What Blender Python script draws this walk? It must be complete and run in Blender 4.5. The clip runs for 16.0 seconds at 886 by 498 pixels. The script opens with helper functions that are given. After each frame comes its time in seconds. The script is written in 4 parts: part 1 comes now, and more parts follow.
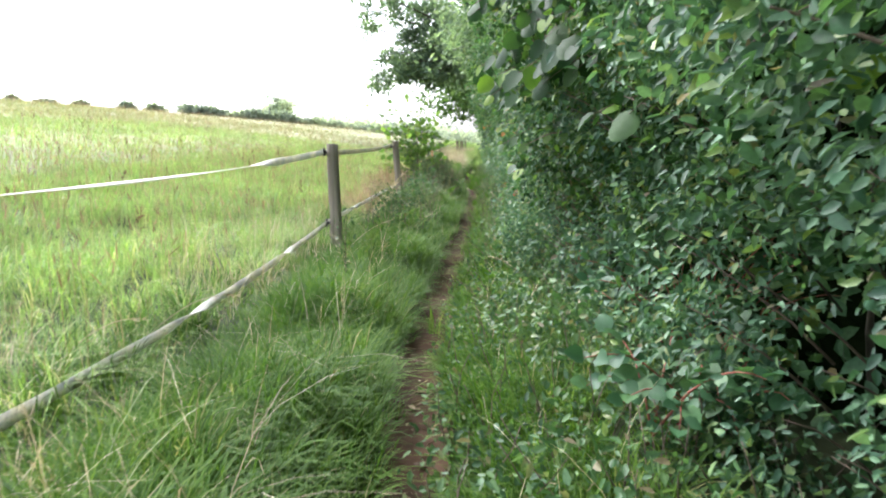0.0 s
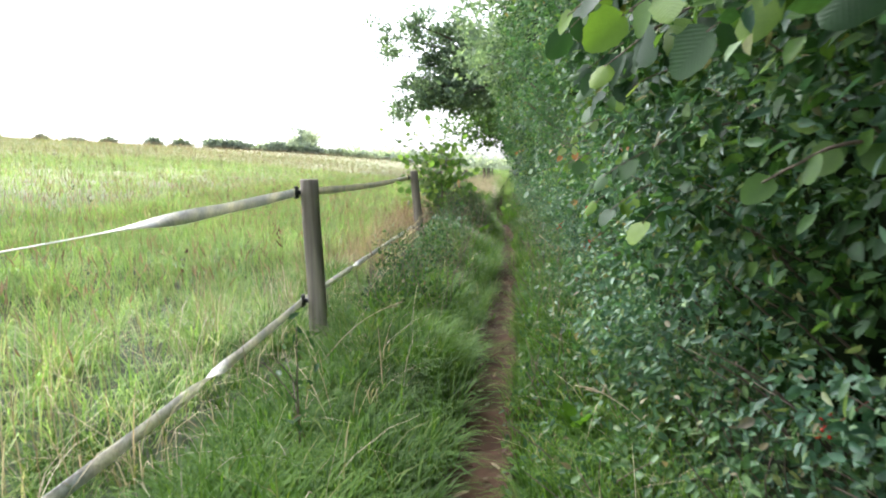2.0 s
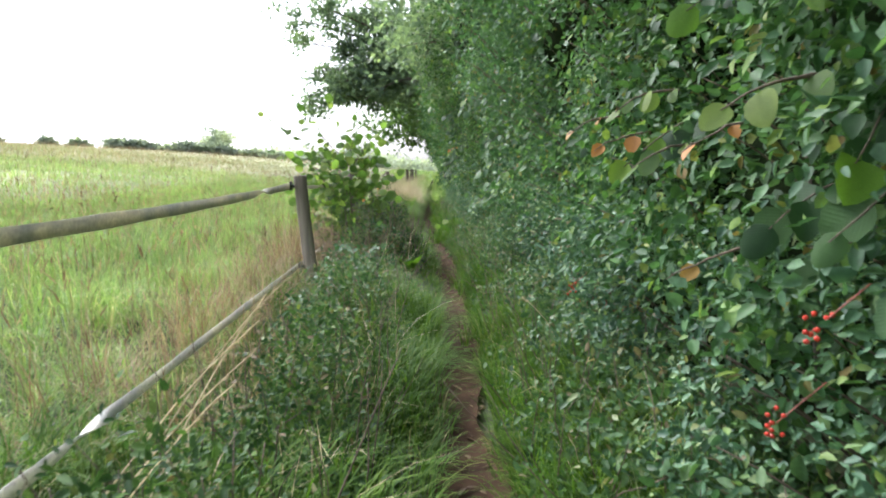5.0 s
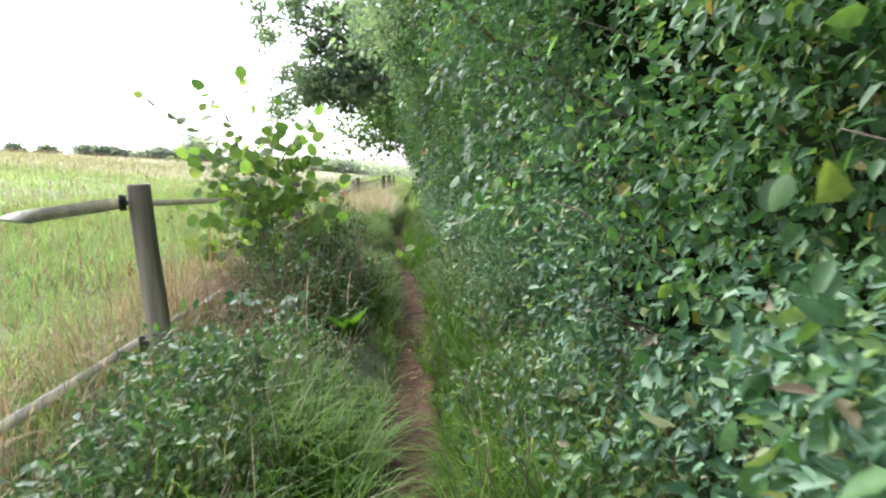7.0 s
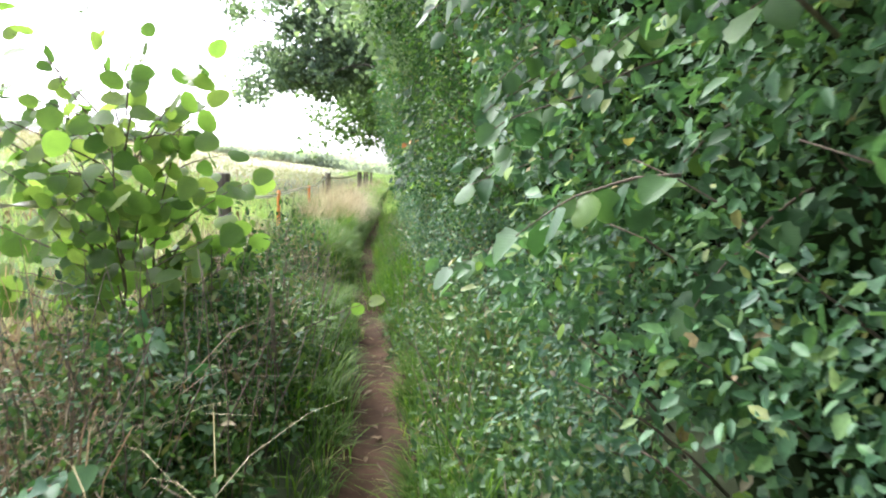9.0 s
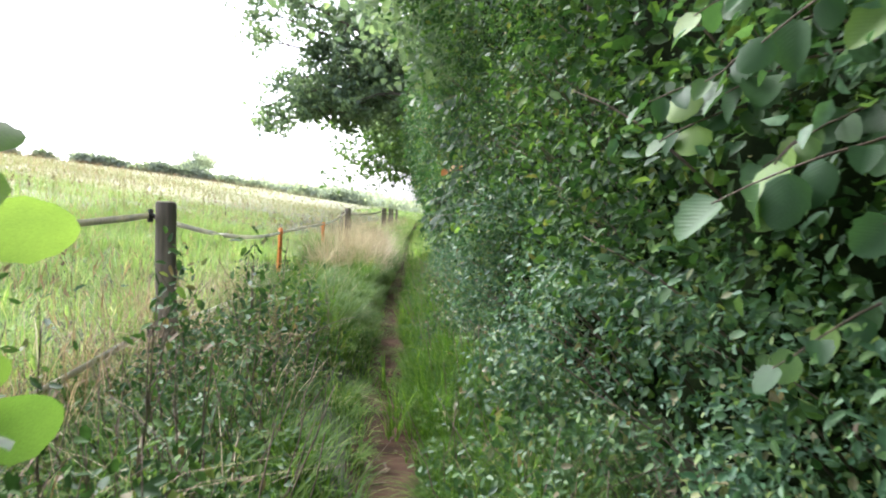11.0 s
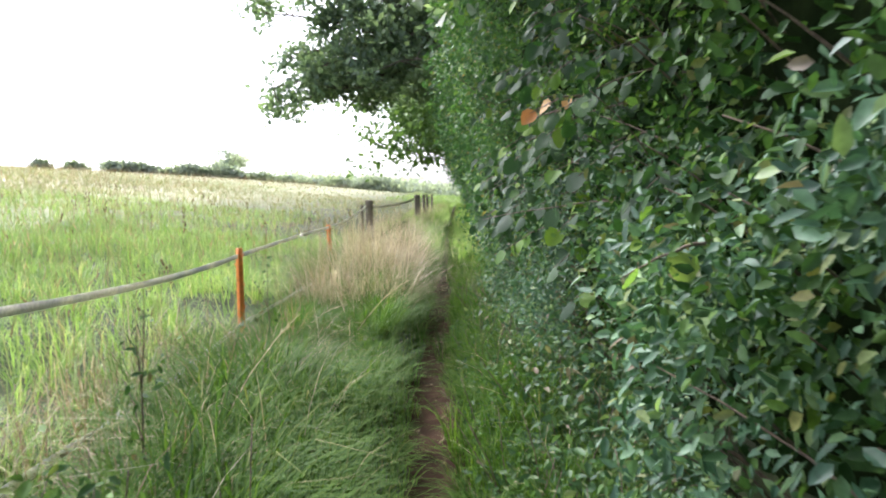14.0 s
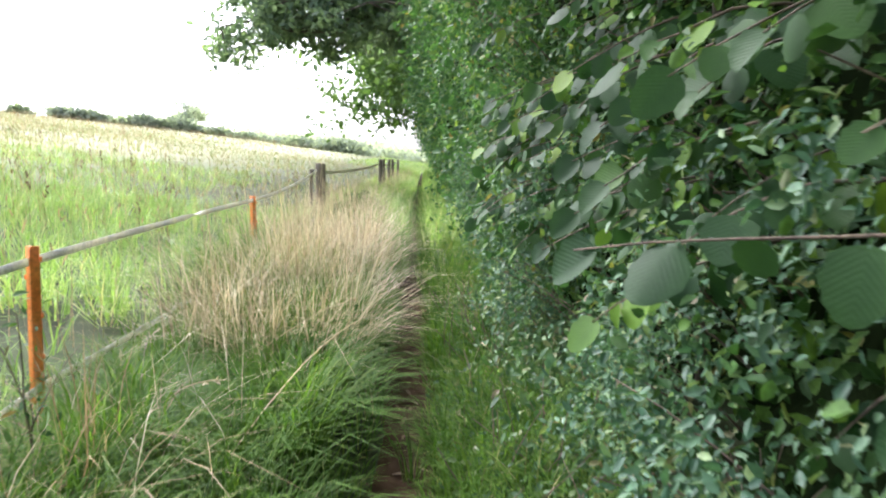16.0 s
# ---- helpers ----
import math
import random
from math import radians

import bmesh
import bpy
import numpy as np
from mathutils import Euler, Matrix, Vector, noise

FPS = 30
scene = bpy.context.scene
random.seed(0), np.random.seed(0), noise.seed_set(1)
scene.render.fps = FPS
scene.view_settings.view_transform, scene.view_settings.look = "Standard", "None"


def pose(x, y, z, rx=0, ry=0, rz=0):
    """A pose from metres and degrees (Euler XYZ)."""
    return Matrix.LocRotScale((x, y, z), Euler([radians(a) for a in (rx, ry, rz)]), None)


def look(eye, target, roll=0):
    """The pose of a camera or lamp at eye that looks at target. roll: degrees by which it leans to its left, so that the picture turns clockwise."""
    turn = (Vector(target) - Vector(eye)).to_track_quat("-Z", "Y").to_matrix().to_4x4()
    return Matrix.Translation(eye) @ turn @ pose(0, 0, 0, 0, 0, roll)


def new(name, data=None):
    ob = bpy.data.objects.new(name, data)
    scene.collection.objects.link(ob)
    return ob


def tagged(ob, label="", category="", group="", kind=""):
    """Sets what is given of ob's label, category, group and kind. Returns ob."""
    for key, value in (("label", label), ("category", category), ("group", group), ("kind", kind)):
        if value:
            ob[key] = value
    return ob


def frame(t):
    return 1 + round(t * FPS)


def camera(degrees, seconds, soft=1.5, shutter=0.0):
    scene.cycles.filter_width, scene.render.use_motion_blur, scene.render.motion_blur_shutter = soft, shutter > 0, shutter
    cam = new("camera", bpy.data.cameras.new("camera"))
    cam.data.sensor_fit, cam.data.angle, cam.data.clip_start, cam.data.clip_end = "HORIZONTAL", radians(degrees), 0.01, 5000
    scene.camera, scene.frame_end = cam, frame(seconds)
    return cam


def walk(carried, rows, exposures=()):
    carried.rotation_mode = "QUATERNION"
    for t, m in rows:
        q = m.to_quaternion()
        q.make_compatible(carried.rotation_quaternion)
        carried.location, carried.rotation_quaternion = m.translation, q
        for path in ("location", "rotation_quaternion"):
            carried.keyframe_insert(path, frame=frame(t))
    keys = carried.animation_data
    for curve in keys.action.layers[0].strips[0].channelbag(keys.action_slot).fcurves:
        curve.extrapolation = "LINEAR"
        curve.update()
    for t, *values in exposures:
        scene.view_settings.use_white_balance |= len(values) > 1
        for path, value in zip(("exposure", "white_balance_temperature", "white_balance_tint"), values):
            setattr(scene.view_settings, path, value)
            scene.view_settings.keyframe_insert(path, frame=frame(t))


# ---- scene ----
cam = camera(66.0, 16.0, soft=2.05, shutter=0.2)
PATH = [
    (0, (0.559, -0.108, 1.317), (0.42, 1.863, 1.008), 0.1),
    (0.5, (0.545, 0.571, 1.291), (0.459, 2.547, 0.995), -1.9),
    (1, (0.468, 1.174, 1.303), (0.363, 3.152, 1.029), 0.3),
    (1.5, (0.335, 1.836, 1.309), (0.23, 3.821, 1.09), 1.2),
    (2, (0.287, 2.546, 1.338), (0.07, 4.521, 1.109), -1.4),
    (2.5, (0.16, 3.209, 1.37), (-0.034, 5.188, 1.157), 1.5),
    (3, (0.13, 3.88, 1.369), (0.0, 5.86, 1.121), -3.2),
    (3.5, (0.065, 4.485, 1.349), (-0.075, 6.468, 1.131), -1.5),
    (4, (0.029, 5.117, 1.378), (0.055, 7.104, 1.149), -0.9),
    (4.5, (0.002, 5.793, 1.369), (0.004, 7.78, 1.137), -1.6),
    (6.8, (0.267, 9.009, 1.348), (0.327, 10.995, 1.118), -1.2),
    (7, (0.242, 9.284, 1.338), (0.301, 11.272, 1.123), -1.7),
    (7.5, (0.228, 9.982, 1.333), (0.401, 11.968, 1.172), -1.5),
    (8, (0.212, 10.751, 1.346), (0.327, 12.742, 1.19), -0.4),
    (8.5, (0.19, 11.379, 1.333), (0.362, 13.364, 1.163), 1.8),
    (9, (0.243, 12.189, 1.366), (0.372, 14.173, 1.149), 1.3),
    (9.5, (0.191, 12.894, 1.351), (0.309, 14.881, 1.155), 4.3),
    (9.7, (0.164, 13.162, 1.35), (0.284, 15.149, 1.153), 2.8),
    (11.8, (0.011, 16.022, 1.343), (0.051, 18.021, 1.295), 3.2),
    (12, (-0.048, 16.263, 1.356), (0.123, 18.256, 1.318), 5.0),
    (12.5, (-0.073, 16.94, 1.347), (0.066, 18.931, 1.213), 1.9),
    (13, (-0.059, 17.685, 1.384), (-0.052, 19.679, 1.227), 1.2),
    (13.5, (-0.088, 18.418, 1.427), (-0.035, 20.411, 1.263), 1.0),
    (14, (-0.036, 19.158, 1.429), (-0.091, 21.15, 1.268), -1.6),
    (14.5, (-0.112, 19.846, 1.397), (-0.126, 21.838, 1.213), 1.8),
    (15, (-0.107, 20.564, 1.37), (0.001, 22.546, 1.13), -0.9),
    (15.5, (-0.093, 21.223, 1.421), (-0.064, 23.2, 1.123), -1.0),
    (16, (-0.198, 21.967, 1.438), (-0.143, 23.949, 1.18), 1.3),
]
walk(cam, [(t, look(eye, target, roll)) for t, eye, target, roll in PATH],
     [(0, 2.05, 5980, 14), (1.5, 1.98, 5980, 14), (2, 1.84, 5980, 14), (2.6, 1.68, 5980, 14), (3.5, 1.6, 5980, 14), (4.5, 1.67, 5980, 14), (7, 1.97, 5980, 16), (9, 2.33, 5980, 16), (9.7, 2.36, 5980, 16), (12, 1.84, 5980, 19), (14, 1.84, 5980, 19), (14.8, 1.82, 5980, 19), (16, 2.12, 5980, 18)])

# ---- sky, sun, exposure ----
world = bpy.data.worlds.new("world")
scene.world = world
world.use_nodes = True
wn = world.node_tree
sky = wn.nodes.new("ShaderNodeTexSky")
sky.sky_type, sky.sun_disc = 'NISHITA', False
sky.sun_elevation, sky.sun_rotation = radians(47.5), radians(-43)
sky.dust_density, sky.air_density = 4.0, 1.0
pale = wn.nodes.new("ShaderNodeHueSaturation")
pale.inputs["Saturation"].default_value = 0.22
wn.links.new(sky.outputs[0], pale.inputs["Color"])
wn.links.new(pale.outputs[0], wn.nodes["Background"].inputs[0])
wn.nodes["Background"].inputs[1].default_value = 0.15
sun = new("sun", bpy.data.lights.new("sun", 'SUN'))
sun.data.energy, sun.data.angle = 1.35, radians(25)
sun.data.color = (1.0, 0.95, 0.86)
sun.matrix_world = look((-15, 16, 24), (0, 0, 0))

rng = np.random.default_rng(7)


# ---- materials ----
def nodes_of(name):
    m = bpy.data.materials.new(name)
    m.use_nodes = True
    t = m.node_tree
    return m, t, t.nodes["Principled BSDF"], t.nodes["Material Output"]


def ramp_node(t, stops):
    r = t.nodes.new("ShaderNodeValToRGB")
    e = r.color_ramp.elements
    while len(e) < len(stops):
        e.new(0.5)
    for k, (p, c) in enumerate(stops):
        e[k].position, e[k].color = p, (*c, 1)
    return r


def noise_node(t, scale, detail=4.0, space="Object"):
    c = t.nodes.new("ShaderNodeTexCoord")
    n = t.nodes.new("ShaderNodeTexNoise")
    n.inputs["Scale"].default_value, n.inputs["Detail"].default_value = scale, detail
    t.links.new(c.outputs[space], n.inputs["Vector"])
    return n


def mixed(t, a, b, fac, mode='MIX'):
    m = t.nodes.new("ShaderNodeMix")
    m.data_type, m.blend_type = 'RGBA', mode
    for socket, v in ((m.inputs[0], fac), (m.inputs[6], a), (m.inputs[7], b)):
        if isinstance(v, (float, int)):
            socket.default_value = v
        elif isinstance(v, tuple):
            socket.default_value = (*v, 1)
        else:
            t.links.new(v, socket)
    return m.outputs[2]


def foliage(name, stops, rough=0.45, through_light=0.3, single=False, patch=0.9, veins=False, glow=(1.25, 1.3, 0.7), spec=0.3):
    """Leaves or blades: a hue for each piece, patches over metres, light that passes through."""
    m, t, p, out = nodes_of(name)
    if single:
        value = t.nodes.new("ShaderNodeObjectInfo").outputs["Random"]
    else:
        value = t.nodes.new("ShaderNodeNewGeometry").outputs["Random Per Island"]
    r = ramp_node(t, stops)
    t.links.new(value, r.inputs[0])
    big = noise_node(t, patch, 3)
    tone = ramp_node(t, [(0.3, (0.72, 0.74, 0.78)), (0.7, (1.22, 1.18, 1.05))])
    t.links.new(big.outputs[0], tone.inputs[0])
    colour = mixed(t, r.outputs[0], tone.outputs[0], 1.0, 'MULTIPLY')
    fine = noise_node(t, 60, 2)
    speck = ramp_node(t, [(0.35, (0.82, 0.82, 0.82)), (0.65, (1.12, 1.12, 1.12))])
    t.links.new(fine.outputs[0], speck.inputs[0])
    colour = mixed(t, colour, speck.outputs[0], 1.0, 'MULTIPLY')
    t.links.new(colour, p.inputs["Base Color"])
    p.inputs["Roughness"].default_value = rough
    p.inputs["Specular IOR Level"].default_value = spec
    if veins:
        c = t.nodes.new("ShaderNodeTexCoord")
        sep = t.nodes.new("ShaderNodeSeparateXYZ")
        t.links.new(c.outputs["Object"], sep.inputs[0])
        side = t.nodes.new("ShaderNodeMath")
        side.operation = 'ABSOLUTE'
        t.links.new(sep.outputs[0], side.inputs[0])
        slope = t.nodes.new("ShaderNodeMath")
        slope.operation = 'MULTIPLY_ADD'
        slope.inputs[1].default_value = -0.9
        t.links.new(side.outputs[0], slope.inputs[0])
        t.links.new(sep.outputs[1], slope.inputs[2])
        wave = t.nodes.new("ShaderNodeMath")
        wave.operation = 'MULTIPLY'
        wave.inputs[1].default_value = 62.0
        t.links.new(slope.outputs[0], wave.inputs[0])
        s = t.nodes.new("ShaderNodeMath")
        s.operation = 'SINE'
        t.links.new(wave.outputs[0], s.inputs[0])
        b = t.nodes.new("ShaderNodeBump")
        b.inputs["Strength"].default_value, b.inputs["Distance"].default_value = 0.09, 0.012
        t.links.new(s.outputs[0], b.inputs["Height"])
        t.links.new(b.outputs[0], p.inputs["Normal"])
    tr = t.nodes.new("ShaderNodeBsdfTranslucent")
    t.links.new(mixed(t, colour, glow, 1.0, 'MULTIPLY'), tr.inputs["Color"])
    mix = t.nodes.new("ShaderNodeMixShader")
    mix.inputs[0].default_value = through_light
    t.links.new(p.outputs[0], mix.inputs[1])
    t.links.new(tr.outputs[0], mix.inputs[2])
    t.links.new(mix.outputs[0], out.inputs[0])
    return m


def plain(name, dark, light, scale=6.0, rough=0.8, bump=0.4, stretch=(1, 1, 1), distance=0.01, metal=0.0, fine=5.0):
    """A solid surface: two tones at two scales, with fine relief."""
    m, t, p, out = nodes_of(name)
    c = t.nodes.new("ShaderNodeTexCoord")
    mp = t.nodes.new("ShaderNodeMapping")
    mp.inputs["Scale"].default_value = stretch
    t.links.new(c.outputs["Object"], mp.inputs[0])
    a = t.nodes.new("ShaderNodeTexNoise")
    a.inputs["Scale"].default_value, a.inputs["Detail"].default_value = scale, 5
    b = t.nodes.new("ShaderNodeTexNoise")
    b.inputs["Scale"].default_value, b.inputs["Detail"].default_value = scale * fine, 4
    t.links.new(mp.outputs[0], a.inputs["Vector"])
    t.links.new(mp.outputs[0], b.inputs["Vector"])
    r = ramp_node(t, [(0.32, dark), (0.68, light)])
    t.links.new(a.outputs[0], r.inputs[0])
    speck = ramp_node(t, [(0.3, (0.6, 0.6, 0.6)), (0.6, (1.1, 1.1, 1.1))])
    t.links.new(b.outputs[0], speck.inputs[0])
    t.links.new(mixed(t, r.outputs[0], speck.outputs[0], 0.8, 'MULTIPLY'), p.inputs["Base Color"])
    bm = t.nodes.new("ShaderNodeBump")
    bm.inputs["Strength"].default_value, bm.inputs["Distance"].default_value = bump, distance
    t.links.new(b.outputs[0], bm.inputs["Height"])
    t.links.new(bm.outputs[0], p.inputs["Normal"])
    p.inputs["Roughness"].default_value, p.inputs["Metallic"].default_value = rough, metal
    return m


M_PRIVET = foliage("small_hedge_leaves", [(0, (0.0376, 0.0942, 0.0552)), (0.45, (0.0721, 0.16, 0.0883)), (0.8, (0.125, 0.235, 0.129)), (0.95, (0.204, 0.304, 0.101)), (1, (0.188, 0.152, 0.11))], 0.48, 0.28, spec=0.3)
M_HEDGE = foliage("broad_hedge_leaves", [(0, (0.0325, 0.0878, 0.0312)), (0.5, (0.0575, 0.137, 0.0494)), (0.85, (0.0938, 0.201, 0.0585)), (0.97, (0.163, 0.256, 0.0585)), (1, (0.225, 0.159, 0.0585))], 0.5, 0.34, spec=0.2)
# leaf colour darkened for shaded stretches; bluish green, lightened for brighter ones
M_HEDGE_SHADED = foliage("shaded_hedge_leaves", [(0, (0.0156, 0.0471, 0.0151)), (0.4, (0.0312, 0.077, 0.0239)), (0.75, (0.0573, 0.123, 0.0314)), (0.955, (0.102, 0.195, 0.0418)), (1, (0.149, 0.149, 0.0502))], 0.58, 0.32, spec=0.14)
M_HEDGE_LIT = foliage("lit_hedge_leaves", [(0, (0.0517, 0.123, 0.06)), (0.5, (0.0805, 0.174, 0.0816)), (0.85, (0.115, 0.23, 0.09)), (0.97, (0.172, 0.28, 0.072)), (1, (0.23, 0.179, 0.072))], 0.5, 0.34, spec=0.24)
M_LIME = foliage("light_tree_leaves", [(0, (0.07, 0.14, 0.04)), (0.6, (0.11, 0.2, 0.06)), (1, (0.16, 0.25, 0.08))], 0.5, 0.4, patch=0.5)
# green paled towards blue: haze against the sky put into the colour
M_TREE_HAZED = foliage("tree_leaves", [(0, (0.1, 0.155, 0.118)), (0.6, (0.16, 0.235, 0.168)), (1, (0.22, 0.3, 0.195))], 0.5, 0.52, patch=0.5)
# aerial haze is mixed into this pale leaf colour
M_FAR = foliage("hazed_distant_leaves", [(0, (0.25, 0.3, 0.27)), (0.6, (0.3, 0.36, 0.315)), (1, (0.35, 0.41, 0.35))], 0.8, 0.42, patch=0.15)
M_HAZEL = foliage("hazel_leaf", [(0, (0.0189, 0.0549, 0.0193)), (0.5, (0.0322, 0.0804, 0.0279)), (0.76, (0.052, 0.119, 0.0323)), (0.86, (0.114, 0.227, 0.0323)), (1, (0.161, 0.265, 0.0323))], 0.55, 0.34, single=True, veins=True, spec=0.16)
# hazel leaf colour raised for the bush that stands in more light
M_HAZEL_LIT = foliage("lit_hazel_leaf", [(0, (0.038, 0.095, 0.038)), (0.5, (0.06, 0.135, 0.055)), (0.8, (0.088, 0.175, 0.06)), (1, (0.15, 0.26, 0.05))], 0.5, 0.36, single=True, veins=True, spec=0.22)
M_AUTUMN = foliage("turning_leaf", [(0, (0.42, 0.17, 0.04)), (1, (0.36, 0.22, 0.05))], 0.55, 0.3, single=True, veins=True)
M_SAPLING = foliage("sapling_leaf", [(0, (0.08, 0.165, 0.04)), (0.6, (0.145, 0.25, 0.06)), (1, (0.25, 0.34, 0.1))], 0.55, 0.62, single=True, veins=True)
M_BRAMBLE = foliage("bramble_leaf", [(0, (0.035, 0.10, 0.045)), (0.6, (0.06, 0.15, 0.065)), (1, (0.10, 0.21, 0.075))], 0.5, 0.3, single=True, veins=True)
M_UNDER = foliage("undergrowth_leaves", [(0, (0.024, 0.06, 0.0216)), (0.5, (0.0432, 0.096, 0.0312)), (0.84, (0.096, 0.18, 0.048)), (0.95, (0.132, 0.156, 0.06)), (1, (0.156, 0.114, 0.072))], 0.58, 0.28, spec=0.16)
M_FOOT = foliage("hedge_foot_leaves", [(0, (0.035, 0.085, 0.035)), (0.5, (0.068, 0.145, 0.058)), (0.84, (0.125, 0.215, 0.085)), (0.95, (0.18, 0.21, 0.1)), (1, (0.2, 0.16, 0.11))], 0.5, 0.32, spec=0.26)
M_GRASS = foliage("verge_grass", [(0, (0.0331, 0.0773, 0.0133)), (0.5, (0.0699, 0.151, 0.0228)), (0.88, (0.124, 0.216, 0.038)), (0.965, (0.202, 0.239, 0.0712)), (1, (0.35, 0.313, 0.19))], 0.65, 0.38, patch=1.4, spec=0.14)
M_LUSH = foliage("lush_grass", [(0, (0.034, 0.088, 0.011)), (0.6, (0.076, 0.166, 0.019)), (1, (0.125, 0.22, 0.034))], 0.6, 0.42, patch=1.4, spec=0.16)
M_FIELD = foliage("meadow_grass", [(0, (0.14, 0.25, 0.07)), (0.5, (0.23, 0.37, 0.11)), (0.85, (0.32, 0.44, 0.165)), (1, (0.5, 0.48, 0.28))], 0.65, 0.42, patch=0.5)
M_PALE = foliage("pale_meadow_grass", [(0, (0.17, 0.235, 0.1)), (0.4, (0.235, 0.27, 0.14)), (0.75, (0.3, 0.29, 0.18)), (1, (0.36, 0.33, 0.22))], 0.7, 0.32, patch=0.25)
# furthest leaves: more of the haze put into their colour
M_HAZE = foliage("hazed_far_leaves", [(0, (0.4, 0.46, 0.44)), (0.6, (0.45, 0.51, 0.48)), (1, (0.5, 0.56, 0.52))], 0.8, 0.45, patch=0.1)
M_STRAW = foliage("dry_grass", [(0, (0.2, 0.16, 0.1)), (0.35, (0.42, 0.35, 0.22)), (0.7, (0.58, 0.51, 0.34)), (0.85, (0.62, 0.56, 0.4)), (1, (0.18, 0.28, 0.09))], 0.6, 0.3, patch=1.2, glow=(1.1, 1.05, 0.9))
M_RUSSET = foliage("russet_dry_grass", [(0, (0.16, 0.105, 0.06)), (0.4, (0.3, 0.215, 0.125)), (0.8, (0.42, 0.32, 0.2)), (1, (0.16, 0.22, 0.07))], 0.65, 0.3, patch=1.2, glow=(1.1, 1.05, 0.9))
M_DEAD = foliage("dead_grass", [(0, (0.10, 0.07, 0.045)), (0.5, (0.2, 0.145, 0.095)), (0.85, (0.32, 0.25, 0.17)), (1, (0.14, 0.2, 0.07))], 0.7, 0.25, patch=1.2, glow=(1.1, 1.05, 0.9))
M_DOCK = foliage("dock_seed", [(0, (0.09, 0.06, 0.04)), (1, (0.16, 0.11, 0.07))], 0.7, 0.15)
M_SOIL = plain("trodden_soil", (0.024, 0.0145, 0.0088), (0.074, 0.044, 0.027), 3.2, 1.0, 0.5, distance=0.012)
M_SOIL.node_tree.nodes["Principled BSDF"].inputs["Specular IOR Level"].default_value = 0.1
M_WOOD = plain("weathered_post_wood", (0.10, 0.083, 0.06), (0.36, 0.315, 0.25), 6.0, 0.85, 0.7, (1, 1, 0.07), 0.006)
M_DARKWOOD = plain("dark_post_wood", (0.09, 0.075, 0.058), (0.23, 0.195, 0.155), 9.0, 0.85, 0.7, (1, 1, 0.07), 0.006)
M_BARK = plain("bark", (0.05, 0.04, 0.03), (0.12, 0.10, 0.075), 12.0, 0.9, 0.8, (1, 1, 0.3), 0.01)
M_TWIG = plain("twig_bark", (0.07, 0.05, 0.035), (0.16, 0.12, 0.08), 25.0, 0.8, 0.4)
M_REDSTEM = plain("red_stem", (0.22, 0.05, 0.035), (0.32, 0.10, 0.06), 25.0, 0.6, 0.3)
M_BERRY = plain("red_berry", (0.42, 0.03, 0.02), (0.55, 0.06, 0.03), 60.0, 0.25, 0.1)
M_TAPE = foliage("fence_tape_weave", [(0, (0.62, 0.62, 0.58)), (1, (0.78, 0.78, 0.75))], 0.55, 0.4, patch=6, glow=(1, 1, 0.97))
M_OLDTAPE = foliage("dirty_fence_tape", [(0, (0.45, 0.44, 0.38)), (1, (0.6, 0.59, 0.53))], 0.65, 0.4, patch=6, glow=(1, 1, 0.95))
M_BLACK = plain("black_plastic", (0.015, 0.015, 0.016), (0.03, 0.03, 0.032), 30.0, 0.4, 0.2)
M_ORANGE = plain("orange_plastic", (0.72, 0.2, 0.04), (0.88, 0.3, 0.07), 12.0, 0.45, 0.2)
M_LITTER = foliage("leaf_litter", [(0, (0.072, 0.048, 0.03)), (0.6, (0.144, 0.102, 0.06)), (1, (0.24, 0.198, 0.132))], 0.8, 0.1)

# ground: shade between blades painted dark near the path, pale seeding meadow further out
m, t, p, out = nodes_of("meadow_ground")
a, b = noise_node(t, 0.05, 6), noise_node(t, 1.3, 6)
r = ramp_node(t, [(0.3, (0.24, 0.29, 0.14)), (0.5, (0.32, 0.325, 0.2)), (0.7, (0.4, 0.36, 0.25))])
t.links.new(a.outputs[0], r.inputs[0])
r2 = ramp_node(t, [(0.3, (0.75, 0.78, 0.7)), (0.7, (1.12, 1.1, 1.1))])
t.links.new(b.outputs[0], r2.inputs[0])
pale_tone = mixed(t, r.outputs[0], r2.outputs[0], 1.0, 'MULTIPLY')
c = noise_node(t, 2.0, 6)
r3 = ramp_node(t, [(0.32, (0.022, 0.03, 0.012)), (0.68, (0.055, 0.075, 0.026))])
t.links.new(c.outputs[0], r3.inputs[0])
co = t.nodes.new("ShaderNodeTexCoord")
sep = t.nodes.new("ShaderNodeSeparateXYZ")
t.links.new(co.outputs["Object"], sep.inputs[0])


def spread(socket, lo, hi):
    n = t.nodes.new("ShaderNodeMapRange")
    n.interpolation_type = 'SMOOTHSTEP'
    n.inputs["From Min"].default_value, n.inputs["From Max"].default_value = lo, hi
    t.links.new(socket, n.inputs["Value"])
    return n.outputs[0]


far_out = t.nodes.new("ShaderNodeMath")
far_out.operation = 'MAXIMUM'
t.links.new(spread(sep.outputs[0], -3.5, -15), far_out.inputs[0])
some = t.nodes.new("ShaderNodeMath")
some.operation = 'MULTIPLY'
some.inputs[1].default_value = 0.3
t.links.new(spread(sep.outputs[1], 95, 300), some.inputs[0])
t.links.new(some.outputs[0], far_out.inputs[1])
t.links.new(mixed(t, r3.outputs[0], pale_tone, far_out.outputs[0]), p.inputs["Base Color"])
p.inputs["Roughness"].default_value = 1.0
bump = t.nodes.new("ShaderNodeBump")
bump.inputs["Distance"].default_value = 0.1
t.links.new(b.outputs[0], bump.inputs["Height"])
